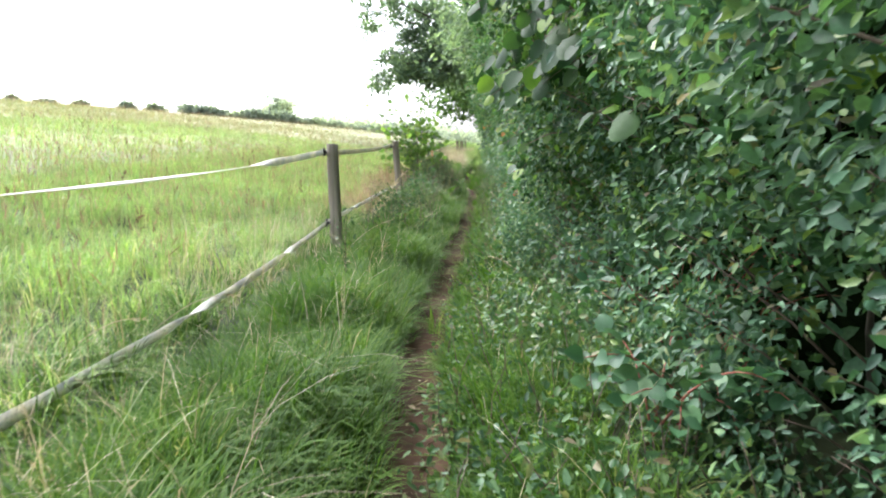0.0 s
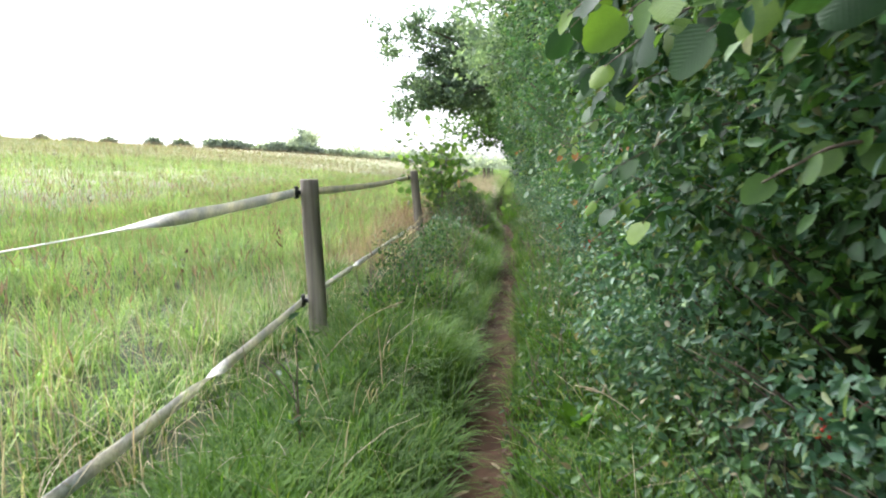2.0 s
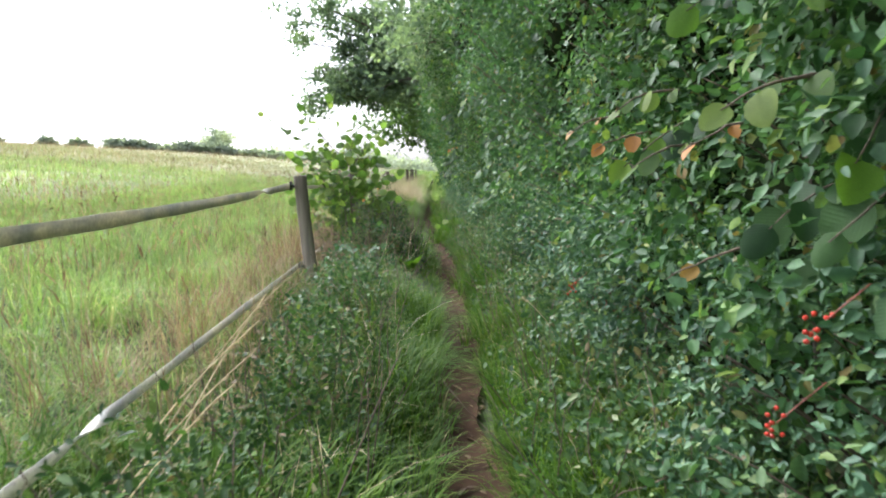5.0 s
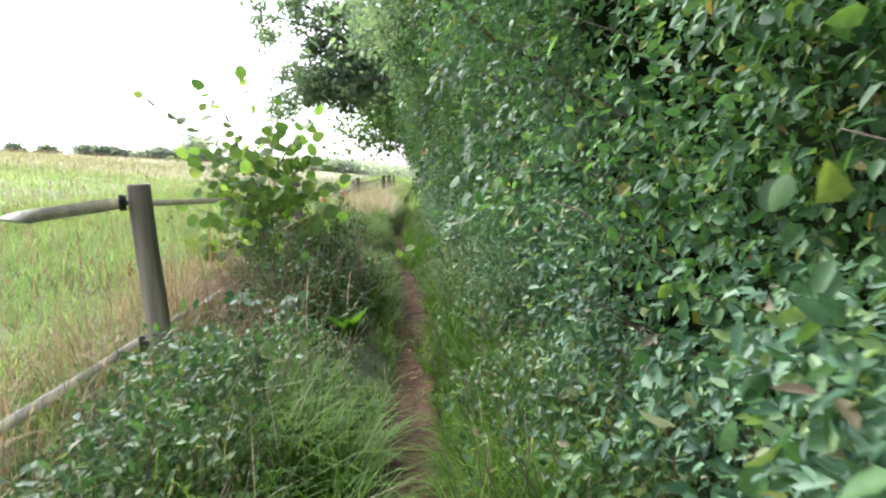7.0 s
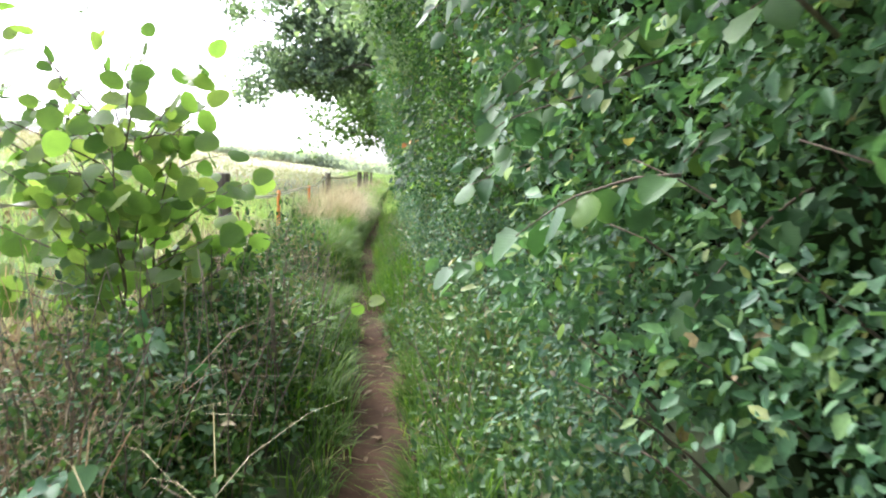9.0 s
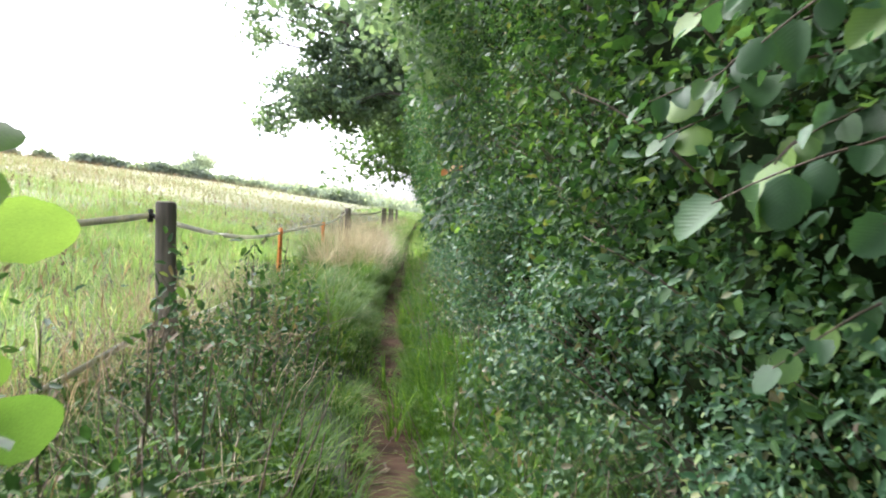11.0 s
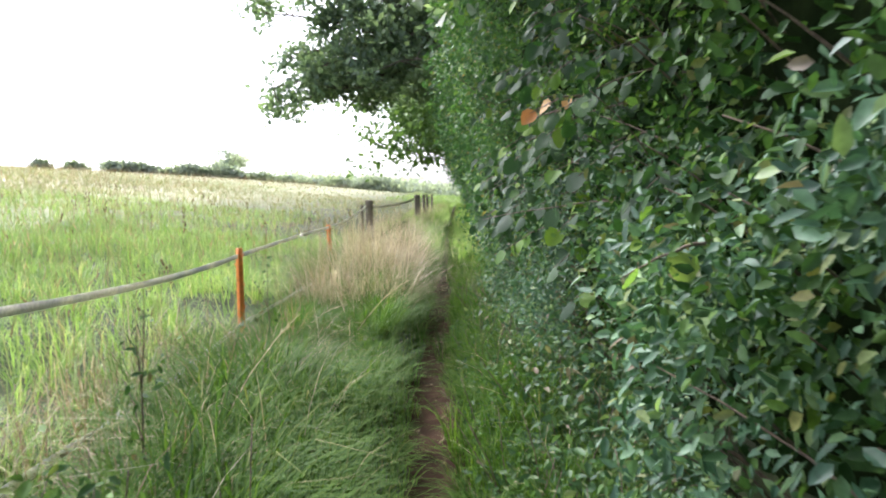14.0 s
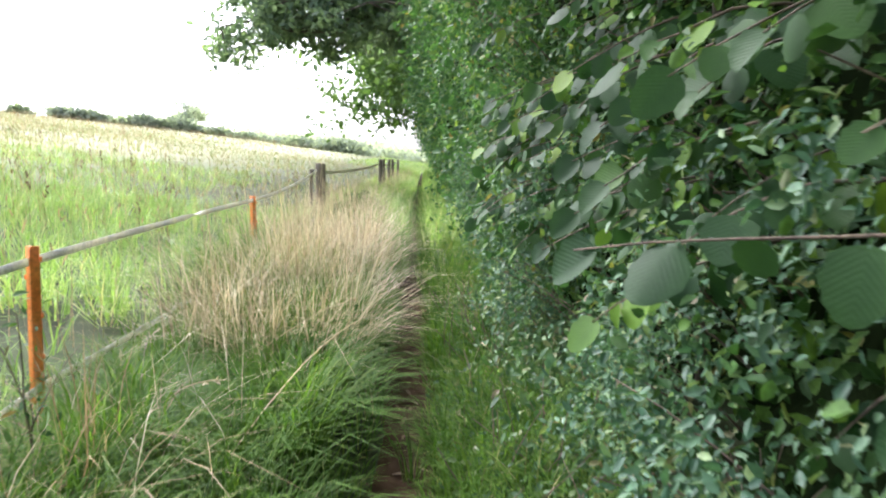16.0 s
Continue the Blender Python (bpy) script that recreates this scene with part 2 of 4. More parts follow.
t.links.new(bump.outputs[0], p.inputs["Normal"])
M_GROUND = m


# ---- plan: path, fence line, ground height ----
def lane(y):
    """Where the middle of the trodden line runs."""
    return np.interp(y, [-30, 0, 2.4, 4, 6, 9, 14, 17, 20, 24, 30, 40, 200], [1.2, .42, .27, .12, .11, .13, .16, .1, -.13, -.28, -.34, -.45, -.6])


def fence_x(y):
    return np.interp(y, [-30, 7, 13, 19, 22, 25, 34, 46, 200], [-1.2, -1.2, -1.3, -1.52, -1.8, -2.0, -1.99, -1.75, -1.7])


def step(a, b, v):
    s = np.clip((v - a) / (b - a), 0, 1)
    return s * s * (3 - 2 * s)


def height(x, y):
    d = x - lane(y)
    wob = 0.03 * np.sin(1.9 * y + 2.1 * x) + 0.03 * np.sin(0.83 * y - 1.3 * x + 1)
    z = 0.16 * step(0.12, 0.5, -d) + 0.11 * step(0.12, 0.6, d) + wob * step(0.1, 0.6, np.abs(d)) + 0.012 * np.sin(5 * y)
    s = np.clip(-(x + 2.0), 0, None)
    z = z + 0.118 * 200 * (1 - np.exp(-s / 200)) + 0.006 * np.clip(y - 20, 0, 160)
    r = np.hypot(x, y)
    z = z - 0.06 * np.clip(r - 165, 0, 90) + 0.008 * np.clip(r - 290, 0, 1200)
    return z + 0.6 * step(60, 200, r) * np.sin(x * 0.03 + 1) * np.sin(y * 0.021)


# ---- mesh helpers ----
def mesh_of(name, verts, faces, mat, smooth=False):
    """faces: rows of 3 or 4 indices, or a list of such arrays."""
    me = bpy.data.meshes.new(name)
    groups = faces if isinstance(faces, list) else [faces]
    groups = [np.asarray(g, dtype=np.int32) for g in groups if len(g)]
    verts = np.asarray(verts, dtype=np.float32)
    me.vertices.add(len(verts))
    me.vertices.foreach_set("co", verts.ravel())
    loops = np.concatenate([g.ravel() for g in groups])
    sizes = np.concatenate([np.full(len(g), g.shape[1], dtype=np.int32) for g in groups])
    me.loops.add(len(loops))
    me.loops.foreach_set("vertex_index", loops)
    me.polygons.add(len(sizes))
    me.polygons.foreach_set("loop_start", np.concatenate([[0], np.cumsum(sizes)[:-1]]).astype(np.int32))
    me.polygons.foreach_set("loop_total", sizes)
    if smooth:
        me.polygons.foreach_set("use_smooth", np.ones(len(sizes), dtype=bool))
    me.update(calc_edges=True)
    me.materials.append(mat)
    return me


BASE = {}


def thing(name, at, label, category, group="", kind=""):
    ob = new(name)
    ob.location = at
    ob.empty_display_size = 0.1
    BASE[ob.name] = np.array(at, dtype=float)
    return tagged(ob, label, category, group, kind)


def part(name, geo, mat, parent, label="", smooth=False, kind=""):
    """One mesh, given in world metres, as a part of a thing or of a part."""
    origin = BASE[parent.name]
    ob = new(name, mesh_of(name, np.asarray(geo[0]) - origin, geo[1], mat, smooth))
    ob.parent = parent
    BASE[ob.name] = origin
    return tagged(ob, label, kind=kind)


def placed(name, me, parent, m):
    """A piece that shares its mesh, at the world pose m."""
    ob = new(name, me)
    ob.parent = parent
    ob.matrix_basis = Matrix.Translation(-Vector(BASE[parent.name])) @ m
    return ob


def whole(name, geo, mat, label, category="", kind="", group="", smooth=False):
    ob = new(name, mesh_of(name, geo[0], geo[1], mat, smooth))
    return tagged(ob, label, category, group, kind)


def join(geos):
    verts, by, n = [], {}, 0
    for v, f in geos:
        v = np.asarray(v)
        for g in (f if isinstance(f, list) else [f]):
            g = np.asarray(g)
            if len(g):
                by.setdefault(g.shape[1], []).append(g + n)
        verts.append(v)
        n += len(v)
    return np.concatenate(verts), [np.concatenate(g) for g in by.values()]


def unit(v):
    return v / np.maximum(np.linalg.norm(v, axis=-1, keepdims=True), 1e-9)


def tube(points, radii, sides=6, cap=True):
    P = np.asarray(points, dtype=float)
    n = len(P)
    R = np.broadcast_to(np.asarray(radii, dtype=float), (n,))
    T = unit(np.gradient(P, axis=0))
    ref = np.array([0.0, 0, 1]) if abs(T[0][2]) < 0.8 else np.array([1.0, 0, 0])
    U = unit(np.cross(T, ref))
    W = np.cross(T, U)
    a = np.linspace(0, 2 * np.pi, sides, endpoint=False)
    ring = P[:, None] + R[:, None, None] * (np.cos(a)[None, :, None] * U[:, None] + np.sin(a)[None, :, None] * W[:, None])
    V = ring.reshape(-1, 3)
    i = np.arange(n - 1)[:, None] * sides
    k = np.arange(sides)[None]
    k2 = (k + 1) % sides
    F = np.stack([i + k, i + k2, i + sides + k2, i + sides + k], -1).reshape(-1, 4)
    if not cap:
        return V, [F]
    V = np.concatenate([V, P[:1], P[-1:]])
    c0, c1 = n * sides, n * sides + 1
    kk = np.arange(sides)
    t0 = np.stack([(kk + 1) % sides, kk, np.full(sides, c0)], -1)
    b = (n - 1) * sides
    t1 = np.stack([b + kk, b + (kk + 1) % sides, np.full(sides, c1)], -1)
    return V, [F, np.concatenate([t0, t1])]


def bend(a, b, sag=0.0, n=8, wob=0.0, seed=0):
    g = np.random.default_rng(seed)
    s = np.linspace(0, 1, n)[:, None]
    P = np.asarray(a) * (1 - s) + np.asarray(b) * s
    P[:, 2] -= sag * 4 * (s * (1 - s))[:, 0]
    if wob:
        P += np.cumsum(g.normal(0, wob, P.shape), axis=0) * s * (1.2 - s)
    return P


def leaves(pos, axis, normal, length, width, fold=0.15, droop=0.15):
    """Folded pointed leaves, two faces each side of the rib."""
    a = unit(axis)
    n = unit(normal - a * (normal * a).sum(-1, keepdims=True))
    b = np.cross(a, n)
    l, w = np.asarray(length)[:, None], np.asarray(width)[:, None]

    def at(u, v):
        return pos + u * l * a + v * w * b + (fold * abs(v) * 2 * w - droop * u * u * l) * n
    V = np.stack([at(0, 0), at(.3, .48), at(.7, .38), at(1, 0), at(.7, -.38), at(.3, -.48)], 1).reshape(-1, 3)
    i = np.arange(len(pos))[:, None] * 6
    return V, [np.concatenate([i + np.array([0, 1, 2, 3]), i + np.array([0, 3, 4, 5])])]


def blades(xy, h, w, lean, head=None, z0=None, levels=3, droop=0.5):
    """Arching grass blades."""
    n = len(xy)
    a = rng.uniform(0, 2 * np.pi, n) if head is None else head
    D = np.stack([np.cos(a), np.sin(a), 0 * a], -1)
    S = np.stack([-np.sin(a), np.cos(a), 0 * a], -1)
    z = height(xy[:, 0], xy[:, 1]) if z0 is None else z0
    base = np.column_stack([xy, z - 0.01])
    gap = xy[:, 0] - fence_x(xy[:, 1]) - .05
    low = np.where(gap > 0, .45, .75)
    h = np.where(xy[:, 1] < 27, h * (low + (1 - low) * step(.1, .5, np.abs(gap))), h)
    rows = []
    for k in range(levels):
        s = k / levels
        c = base + D * (lean * h * s ** 1.7)[:, None] + np.array([0, 0, 1]) * (h * (s - droop * lean * s ** 2.6))[:, None]
        ww = (w * (1 - 0.45 * s))[:, None] * 0.5
        rows += [c - S * ww, c + S * ww]
    rows.append(base + D * (lean * h)[:, None] + np.array([0, 0, 1]) * (h * (1 - droop * lean))[:, None])
    V = np.stack(rows, 1).reshape(-1, 3)
    m = 2 * levels + 1
    i = np.arange(n)[:, None] * m
    Q = np.concatenate([i + np.array([2 * k, 2 * k + 1, 2 * k + 3, 2 * k + 2]) for k in range(levels - 1)]) if levels > 1 else np.zeros((0, 4), int)
    T = i + np.array([2 * levels - 2, 2 * levels - 1, 2 * levels])
    return V, [Q, T]


def scatter(n, x0, x1, y0, y1, off=None):
    y = rng.uniform(y0, y1, n)
    x = rng.uniform(x0, x1, n)
    return np.column_stack([x + (off(y) if off else 0), y])


def tufts(centres, per, radius):
    c = np.repeat(centres, per, axis=0)
    a = rng.uniform(0, 2 * np.pi, len(c))
    r = radius * np.sqrt(rng.uniform(0, 1, len(c)))
    return c + np.column_stack([r * np.cos(a), r * np.sin(a)]), a + rng.normal(0, .5, len(c))


def rnd(a, b, n):
    return rng.uniform(a, b, n)


# ---- ground ----
def spaced(lim, fine, grow):
    v, s = [0.0], fine
    while v[-1] < lim:
        v.append(v[-1] + s)
        s *= grow
    return np.array(v)


gx = np.concatenate([-spaced(2500, .12, 1.09)[::-1][:-1], spaced(2500, .12, 1.09)])
gy = np.concatenate([-spaced(900, .5, 1.3)[::-1][:-1], np.arange(0, 40, .25), 40 + spaced(2500, .3, 1.06)])
GX, GY = np.meshgrid(gx, gy)
V = np.column_stack([GX.ravel(), GY.ravel(), height(GX.ravel(), GY.ravel()) - 0.02 - .05 * (1 - step(.1, .3, np.abs(GX - lane(GY)))).ravel()])
nx = len(gx)
i = np.arange(len(gy) - 1)[:, None] * nx + np.arange(nx - 1)[None]
F = np.stack([i, i + 1, i + nx + 1, i + nx], -1).reshape(-1, 4)
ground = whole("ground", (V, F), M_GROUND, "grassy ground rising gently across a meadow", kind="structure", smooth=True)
ys = np.arange(-6, 75, .06)
cols = np.linspace(-1, 1, 9)
half = np.interp(ys, [0, 7, 16, 20, 40], [.2, .17, .165, .18, .15]) + .03 * np.sin(ys * 1.7) + .02 * np.sin(ys * 4.1 + 1) + .012 * np.sin(ys * 11 + 2)
PX = lane(ys)[:, None] + cols[None] * half[:, None] + (.03 * np.sin(ys * 2.3) + .02 * np.sin(ys * 5.3 + 1))[:, None]
PY = np.repeat(ys[:, None], 9, 1)
PZ = height(PX, PY) - .03 * (1 - cols[None] ** 2) + .008 * np.sin(PY * 7.3 + PX * 9) * np.sin(PY * 3.1 - PX * 14 + 1) + .004 * np.sin(PY * 19 + PX * 31)
i = np.arange(len(ys) - 1)[:, None] * 9 + np.arange(8)[None]
F = np.stack([i, i + 1, i + 10, i + 9], -1).reshape(-1, 4)
whole("path", (np.stack([PX, PY, PZ], -1).reshape(-1, 3), F), M_SOIL, "narrow trodden path of bare brown soil", kind="structure", smooth=True)


# ---- grass ----
def verge():
    geos = []
    # left bank, between path and fence, and under the tape
    xy, a = tufts(scatter(3100, -1.75, -.13, .6, 32, lane), 18, .075)
    thin = (xy[:, 1] > 13.3) & (xy[:, 1] < 17.4) & (rng.uniform(0, 1, len(xy)) < .7)
    xy, a = xy[~thin], a[~thin]
    d = -(xy[:, 0] - lane(xy[:, 1]))
    n = len(xy)
    tall = (.13 + .25 * step(.1, .8, d)) * np.interp(xy[:, 1], [0, 6, 9, 20, 24], [.75, .8, 1.05, 1.15, 1.45]) * (1 + .35 * np.sin(xy[:, 1] * 1.3 + xy[:, 0] * 2)) 
    geos.append(blades(xy, tall * rnd(.6, 1.25, n), rnd(.005, .0095, n), rnd(.4, 1.15, n), a))
    # right strip up to the hedge foot
    xy, a = tufts(scatter(1350, .12, .95, .6, 32, lane), 15, .06)
    n = len(xy)
    d = xy[:, 0] - lane(xy[:, 1])
    geos.append(blades(xy, (.10 + .2 * step(.1, .5, d)) * rnd(.6, 1.3, n), rnd(.005, .009, n), rnd(.4, 1.1, n), a))
    # blades that hang over the trodden line
    for sg in (-1, 1):
        k = 5600
        y = rnd(.6, 34, k)
        y = y + .35 * np.sin(y * 3.1 + sg) * np.sin(y * 1.3)
        xy = np.column_stack([lane(y) + sg * (.165 + .03 * np.sin(y * 2.7 + sg) + .06 * np.abs(rng.normal(0, 1, k))), y])
        head = np.where(sg > 0, np.pi, 0) + rng.normal(0, .9, k)
        geos.append(blades(xy, rnd(.06, .23, k) * (1 + .3 * np.sin(y * 4.3)), rnd(.004, .008, k), rnd(.5, 1.25, k), head))
    # further on the long grass closes over the line
    for sg in (-1, 1):
        k = 2200
        y = rnd(29.5, 50, k)
        xy = np.column_stack([lane(y) + sg * rnd(.08, .26, k), y])
        geos.append(blades(xy, rnd(.18, .42, k), rnd(.007, .014, k), rnd(.4, 1.1, k), np.where(sg > 0, np.pi, 0) + rng.normal(0, .9, k), levels=2))
    # lush bright tufts beside the path
    fresh = []
    for cy, cx, k in ((19.3, .42, 70), (20.2, .5, 90), (21.2, .5, 40), (14.2, .35, 30), (16.0, -.4, 25), (23.0, .45, 30), (17.6, -.5, 40)):
        xy, a = tufts(np.column_stack([rng.normal(cx, .15, k) + lane(cy), rng.normal(cy, .38, k)]), 16, .05)
        n = len(xy)
        fresh.append(blades(xy, rnd(.2, .42, n), rnd(.006, .012, n), rnd(.3, 1.0, n), a))
    # soft bright grass that covers the left bank
    for y0, y1, x0, x1, k, lo, hi in ((.8, 7.5, -1.15, -.2, 1000, .16, .36), (7.5, 13, -.85, -.2, 190, .2, .45), (20.5, 27.5, -1.35, -.34, 900, .26, .56), (.8, 12, .2, .72, 620, .1, .3), (12, 20, .2, .6, 260, .1, .26), (20, 30, .2, .75, 420, .12, .34), (26, 33, -.9, -.25, 350, .25, .5)):
        xy, a = tufts(scatter(k, x0, x1, y0, y1, lane), 20, .08)
        n = len(xy)
        clump = 1 + .4 * np.sin(xy[:, 1] * 2.3 + xy[:, 0] * 3) * np.sin(xy[:, 1] * 1.1 - xy[:, 0] * 4)
        fresh.append(blades(xy, rnd(lo, hi, n) * clump, rnd(.005, .0095, n), rnd(.35, 1.2, n), a))
    whole("lush_grass", join(fresh), M_LUSH, "fresh bright green grass tufts at the path edge", "grass", "stuff")
    for cy, cx, k in ((3.0, -.5, 50), (4.6, -.45, 40), (2.1, -.9, 60), (11.6, .45, 40), (25.4, .5, 40)):
        xy, a = tufts(np.column_stack([rng.normal(cx, .16, k) + lane(cy), rng.normal(cy, .4, k)]), 16, .05)
        n = len(xy)
        geos.append(blades(xy, rnd(.22, .42, n), rnd(.005, .01, n), rnd(.3, 1.0, n), a))
    whole("verge_grass", join(geos), M_GRASS, "lush green arching grass on both sides of the path", "grass", "stuff")
    # far stretch of the verge
    xy = np.concatenate([scatter(16000, -1.9, -.15, 32, 75, lane), scatter(6000, .15, .9, 32, 75, lane), scatter(5000, -6, 2, 75, 130, lane)])
    n = len(xy)
    whole("verge_grass", blades(xy, rnd(.2, .6, n), rnd(.012, .03, n), rnd(.2, .9, n), levels=2), M_FIELD, "tall pale grass along the far end of the path", "grass", "stuff")


def meadow():
    for mat, label, rows in ((M_FIELD, "bright yellow-green meadow grass beyond the fence",
                              ((42000, -5.5, -.1, .8, 16, .25, .48, .005, .009), (30000, -6, -.1, 16, 34, .3, .55, .006, .011), (36000, -21, -5, 2, 44, .25, .46, .008, .016))),
                             (M_PALE, "pale straw-green meadow grass spreading to the skyline",
                              ((22000, -32, -14, 3, 50, .2, .42, .012, .022), (22000, -50, -.3, 36, 75, .22, .42, .018, .036), (14000, -60, -18, 10, 90, .22, .42, .024, .045), (9000, -90, -5, 70, 150, .2, .4, .04, .08)))):
        geos = []
        for n, x0, x1, y0, y1, lo, hi, w0, w1 in rows:
            near = x1 > -1 and y1 < 40
            xy, a = tufts(scatter(n // 14, x0, x1, y0, y1), 14, .1) if near else (scatter(n, x0, x1, y0, y1), None)
            n = len(xy)
            xy[:, 0] += np.where(x1 > -1, fence_x(xy[:, 1]), 0)
            geos.append(blades(xy, rnd(lo, hi, n) * (1 + .3 * np.sin(xy[:, 0] * 2.1 + xy[:, 1] * 1.7) * np.sin(xy[:, 1] * 2.6 - xy[:, 0])), rnd(w0, w1, n) * (1.15 if near else 1), rnd(.3, 1.4, n), a, levels=2))
        whole("meadow_grass", join(geos), mat, label, "grass", "stuff")
    geos = []
    # seed heads on thin stalks
    for n, x0, x1, y0, y1, w in ((2600, -6, -.1, 1, 34, .004), (5000, -28, -4, 3, 70, .006), (6000, -90, -15, 50, 150, .018)):
        xy = scatter(n, x0, x1, y0, y1)
        xy[:, 0] += np.where(x1 > -1, fence_x(xy[:, 1]), 0)
        h = rnd(.5, .85, n)
        geos.append(blades(xy, h, np.full(n, w), rnd(.05, .35, n), levels=2))
        top = np.column_stack([xy, height(xy[:, 0], xy[:, 1]) + h * .9])
        ax = np.column_stack([rng.normal(0, .4, n), rng.normal(0, .4, n), np.ones(n)])
        geos.append(leaves(top, ax, rng.normal(0, 1, (n, 3)), rnd(.05, .11, n) * (1 + w * 12), rnd(.006, .011, n) * (1 + w * 40)))
    whole("seeding_grass", join(geos), M_RUSSET, "straw-coloured seed heads standing above the meadow grass", "grass", "stuff")


def dry_clump(y0, y1, x0, x1, n, lo, hi, label, mat=M_STRAW, off=fence_x):
    xy, a = tufts(scatter(n, x0, x1, y0, y1, off), 11, .14)
    k = len(xy)
    bunch = 1 + .38 * np.sin(xy[:, 1] * 2.9 + 1) * np.sin(xy[:, 0] * 4.1 + xy[:, 1] * 1.3)
    g1 = blades(xy, rnd(lo, hi, k) * bunch, rnd(.0032, .0068, k), rnd(.1, 1.25, k), a)
    whole("dry_grass", g1, mat, label, "dry grass", "stuff")


def stalks():
    # long thin bleached stems leaning every way over the banks
    geos = []
    for n, x0, x1, y0, y1, lo, hi in ((800, -1.6, -.4, 1, 14, .3, .6), (800, -1.8, -.5, 14, 32, .35, .8), (500, .3, .8, 1, 30, .2, .45)):
        xy = scatter(n, x0, x1, y0, y1, lane)
        geos.append(blades(xy, rnd(lo, hi, n), rnd(.0025, .0045, n), rnd(.2, 1.5, n), levels=4, droop=.35))
    whole("grass_stalks", join(geos), M_STRAW, "long bleached grass stalks leaning over the banks", "dry grass", "stuff")
    n = 3600
    xy = scatter(n, -6.5, -.25, 1, 22)
    xy[:, 0] += fence_x(xy[:, 1])
    h = rnd(.42, .72, n)
    top = np.column_stack([xy, height(xy[:, 0], xy[:, 1]) + h * .86])
    geos = [blades(xy, h, np.full(n, .003), rnd(.05, .4, n), levels=2),
            leaves(top, np.column_stack([rng.normal(0, .35, n), rng.normal(0, .35, n), np.ones(n)]), rng.normal(0, 1, (n, 3)), rnd(.06, .14, n), rnd(.006, .012, n))]
    whole("seeding_grass", join(geos), M_RUSSET, "russet seed heads standing in the meadow grass", "grass", "stuff")
    n = 240
    xy = scatter(n, -16, -.3, 3, 40)
    xy[:, 0] += fence_x(xy[:, 1])
    h = rnd(.55, .85, n)
    top = np.column_stack([xy, height(xy[:, 0], xy[:, 1]) + h])
    geos = [blades(xy, h * 1.15, np.full(n, .008), rnd(0, .15, n), levels=2)]
    for k in range(5):
        q = top + np.column_stack([rng.normal(0, .01, n), rng.normal(0, .01, n), -.035 * k * np.ones(n)])
        geos.append(leaves(q, rng.normal(0, .6, (n, 3)) + np.array([0, 0, 1]), rng.normal(0, 1, (n, 3)), rnd(.04, .07, n), rnd(.02, .03, n)))
    whole("dock_stalks", join(geos), M_DOCK, "dark brown seeding dock stalks in the meadow", "weed", "stuff")


verge()
meadow()
stalks()
dry_clump(9.3, 13.6, -.6, .35, 190, .4, .8, "dry reddish straw grass in a patch by the fence", M_RUSSET)
dry_clump(25.6, 30.3, .38, 1.3, 400, .45, 1.15, "tall dry straw grass clump beside the orange stakes")
dry_clump(30.5, 34.5, -.2, 1.1, 160, .4, 1.0, "dry straw grass round a thick fence post")
dry_clump(16.8, 21.0, -.5, .35, 90, .4, .85, "tall thin seeding grass between fence and path", M_RUSSET)
dry_clump(33, 60, -.6, .8, 330, .5, .9, "pale dry grass along the far fence")
dry_clump(14.0, 16.6, -.5, .6, 110, .5, 1.0, "dead brown grass stalks under a young shrub", M_DEAD)
dry_clump(13.1, 16.2, -.6, .3, 190, .45, .9, "reddish dry grass around a fence post", M_RUSSET)
dry_clump(17.5, 24.5, -.6, .5, 60, .4, .8, "dry grass stems along the fence foot")
dry_clump(19.8, 24.6, -.5, .75, 150, .35, .75, "pale dry grass stems standing through green grass", M_RUSSET)
dry_clump(1.2, 9, -1.2, .3, 60, .35, .6, "scattered straw stems in the green bank")

n = 700
xy = scatter(n, -.2, .2, 1, 30, lane)
pos = np.column_stack([xy, height(xy[:, 0], xy[:, 1]) + .0])
pos[:, 2] -= .012
whole("leaf_litter", leaves(pos, np.column_stack([rng.normal(0, 1, (n, 2)), np.zeros(n)]), np.tile([0., 0, 1], (n, 1)) + rng.normal(0, .2, (n, 3)), rnd(.03, .12, n), rnd(.006, .03, n)), M_LITTER,
      "dead leaves and straw trodden into the path", "leaf litter", "stuff")


# ---- hedge ----
WAVES = [(rng.uniform(.5, 3.2), rng.uniform(.5, 3.2), rng.uniform(0, 6.3), rng.uniform(.5, 1)) for _ in range(9)]


def lumps(y, z):
    return sum(a * np.sin(k * y + p) * np.sin(q * z + p * 1.7) for k, q, p, a in WAVES) / 3.2


edges = [-3.0, 0.5, 3.2, 6.0, 8.6, 11.4, 14.2, 16.9, 19.6, 22.4, 25.2, 28.2, 31.5, 36, 41, 47, 54, 62, 72, 86, 104]


HOLES = [(rng.uniform(2.5, 8), rng.uniform(2.5, 8), rng.uniform(0, 6.3)) for _ in range(7)]


def open_spot(y, z):
    """Where the outer leaves part and the dark inside shows."""
    return sum(np.sin(k * y + p) * np.sin(q * z + 2 * p) for k, q, p in HOLES) > 1.0


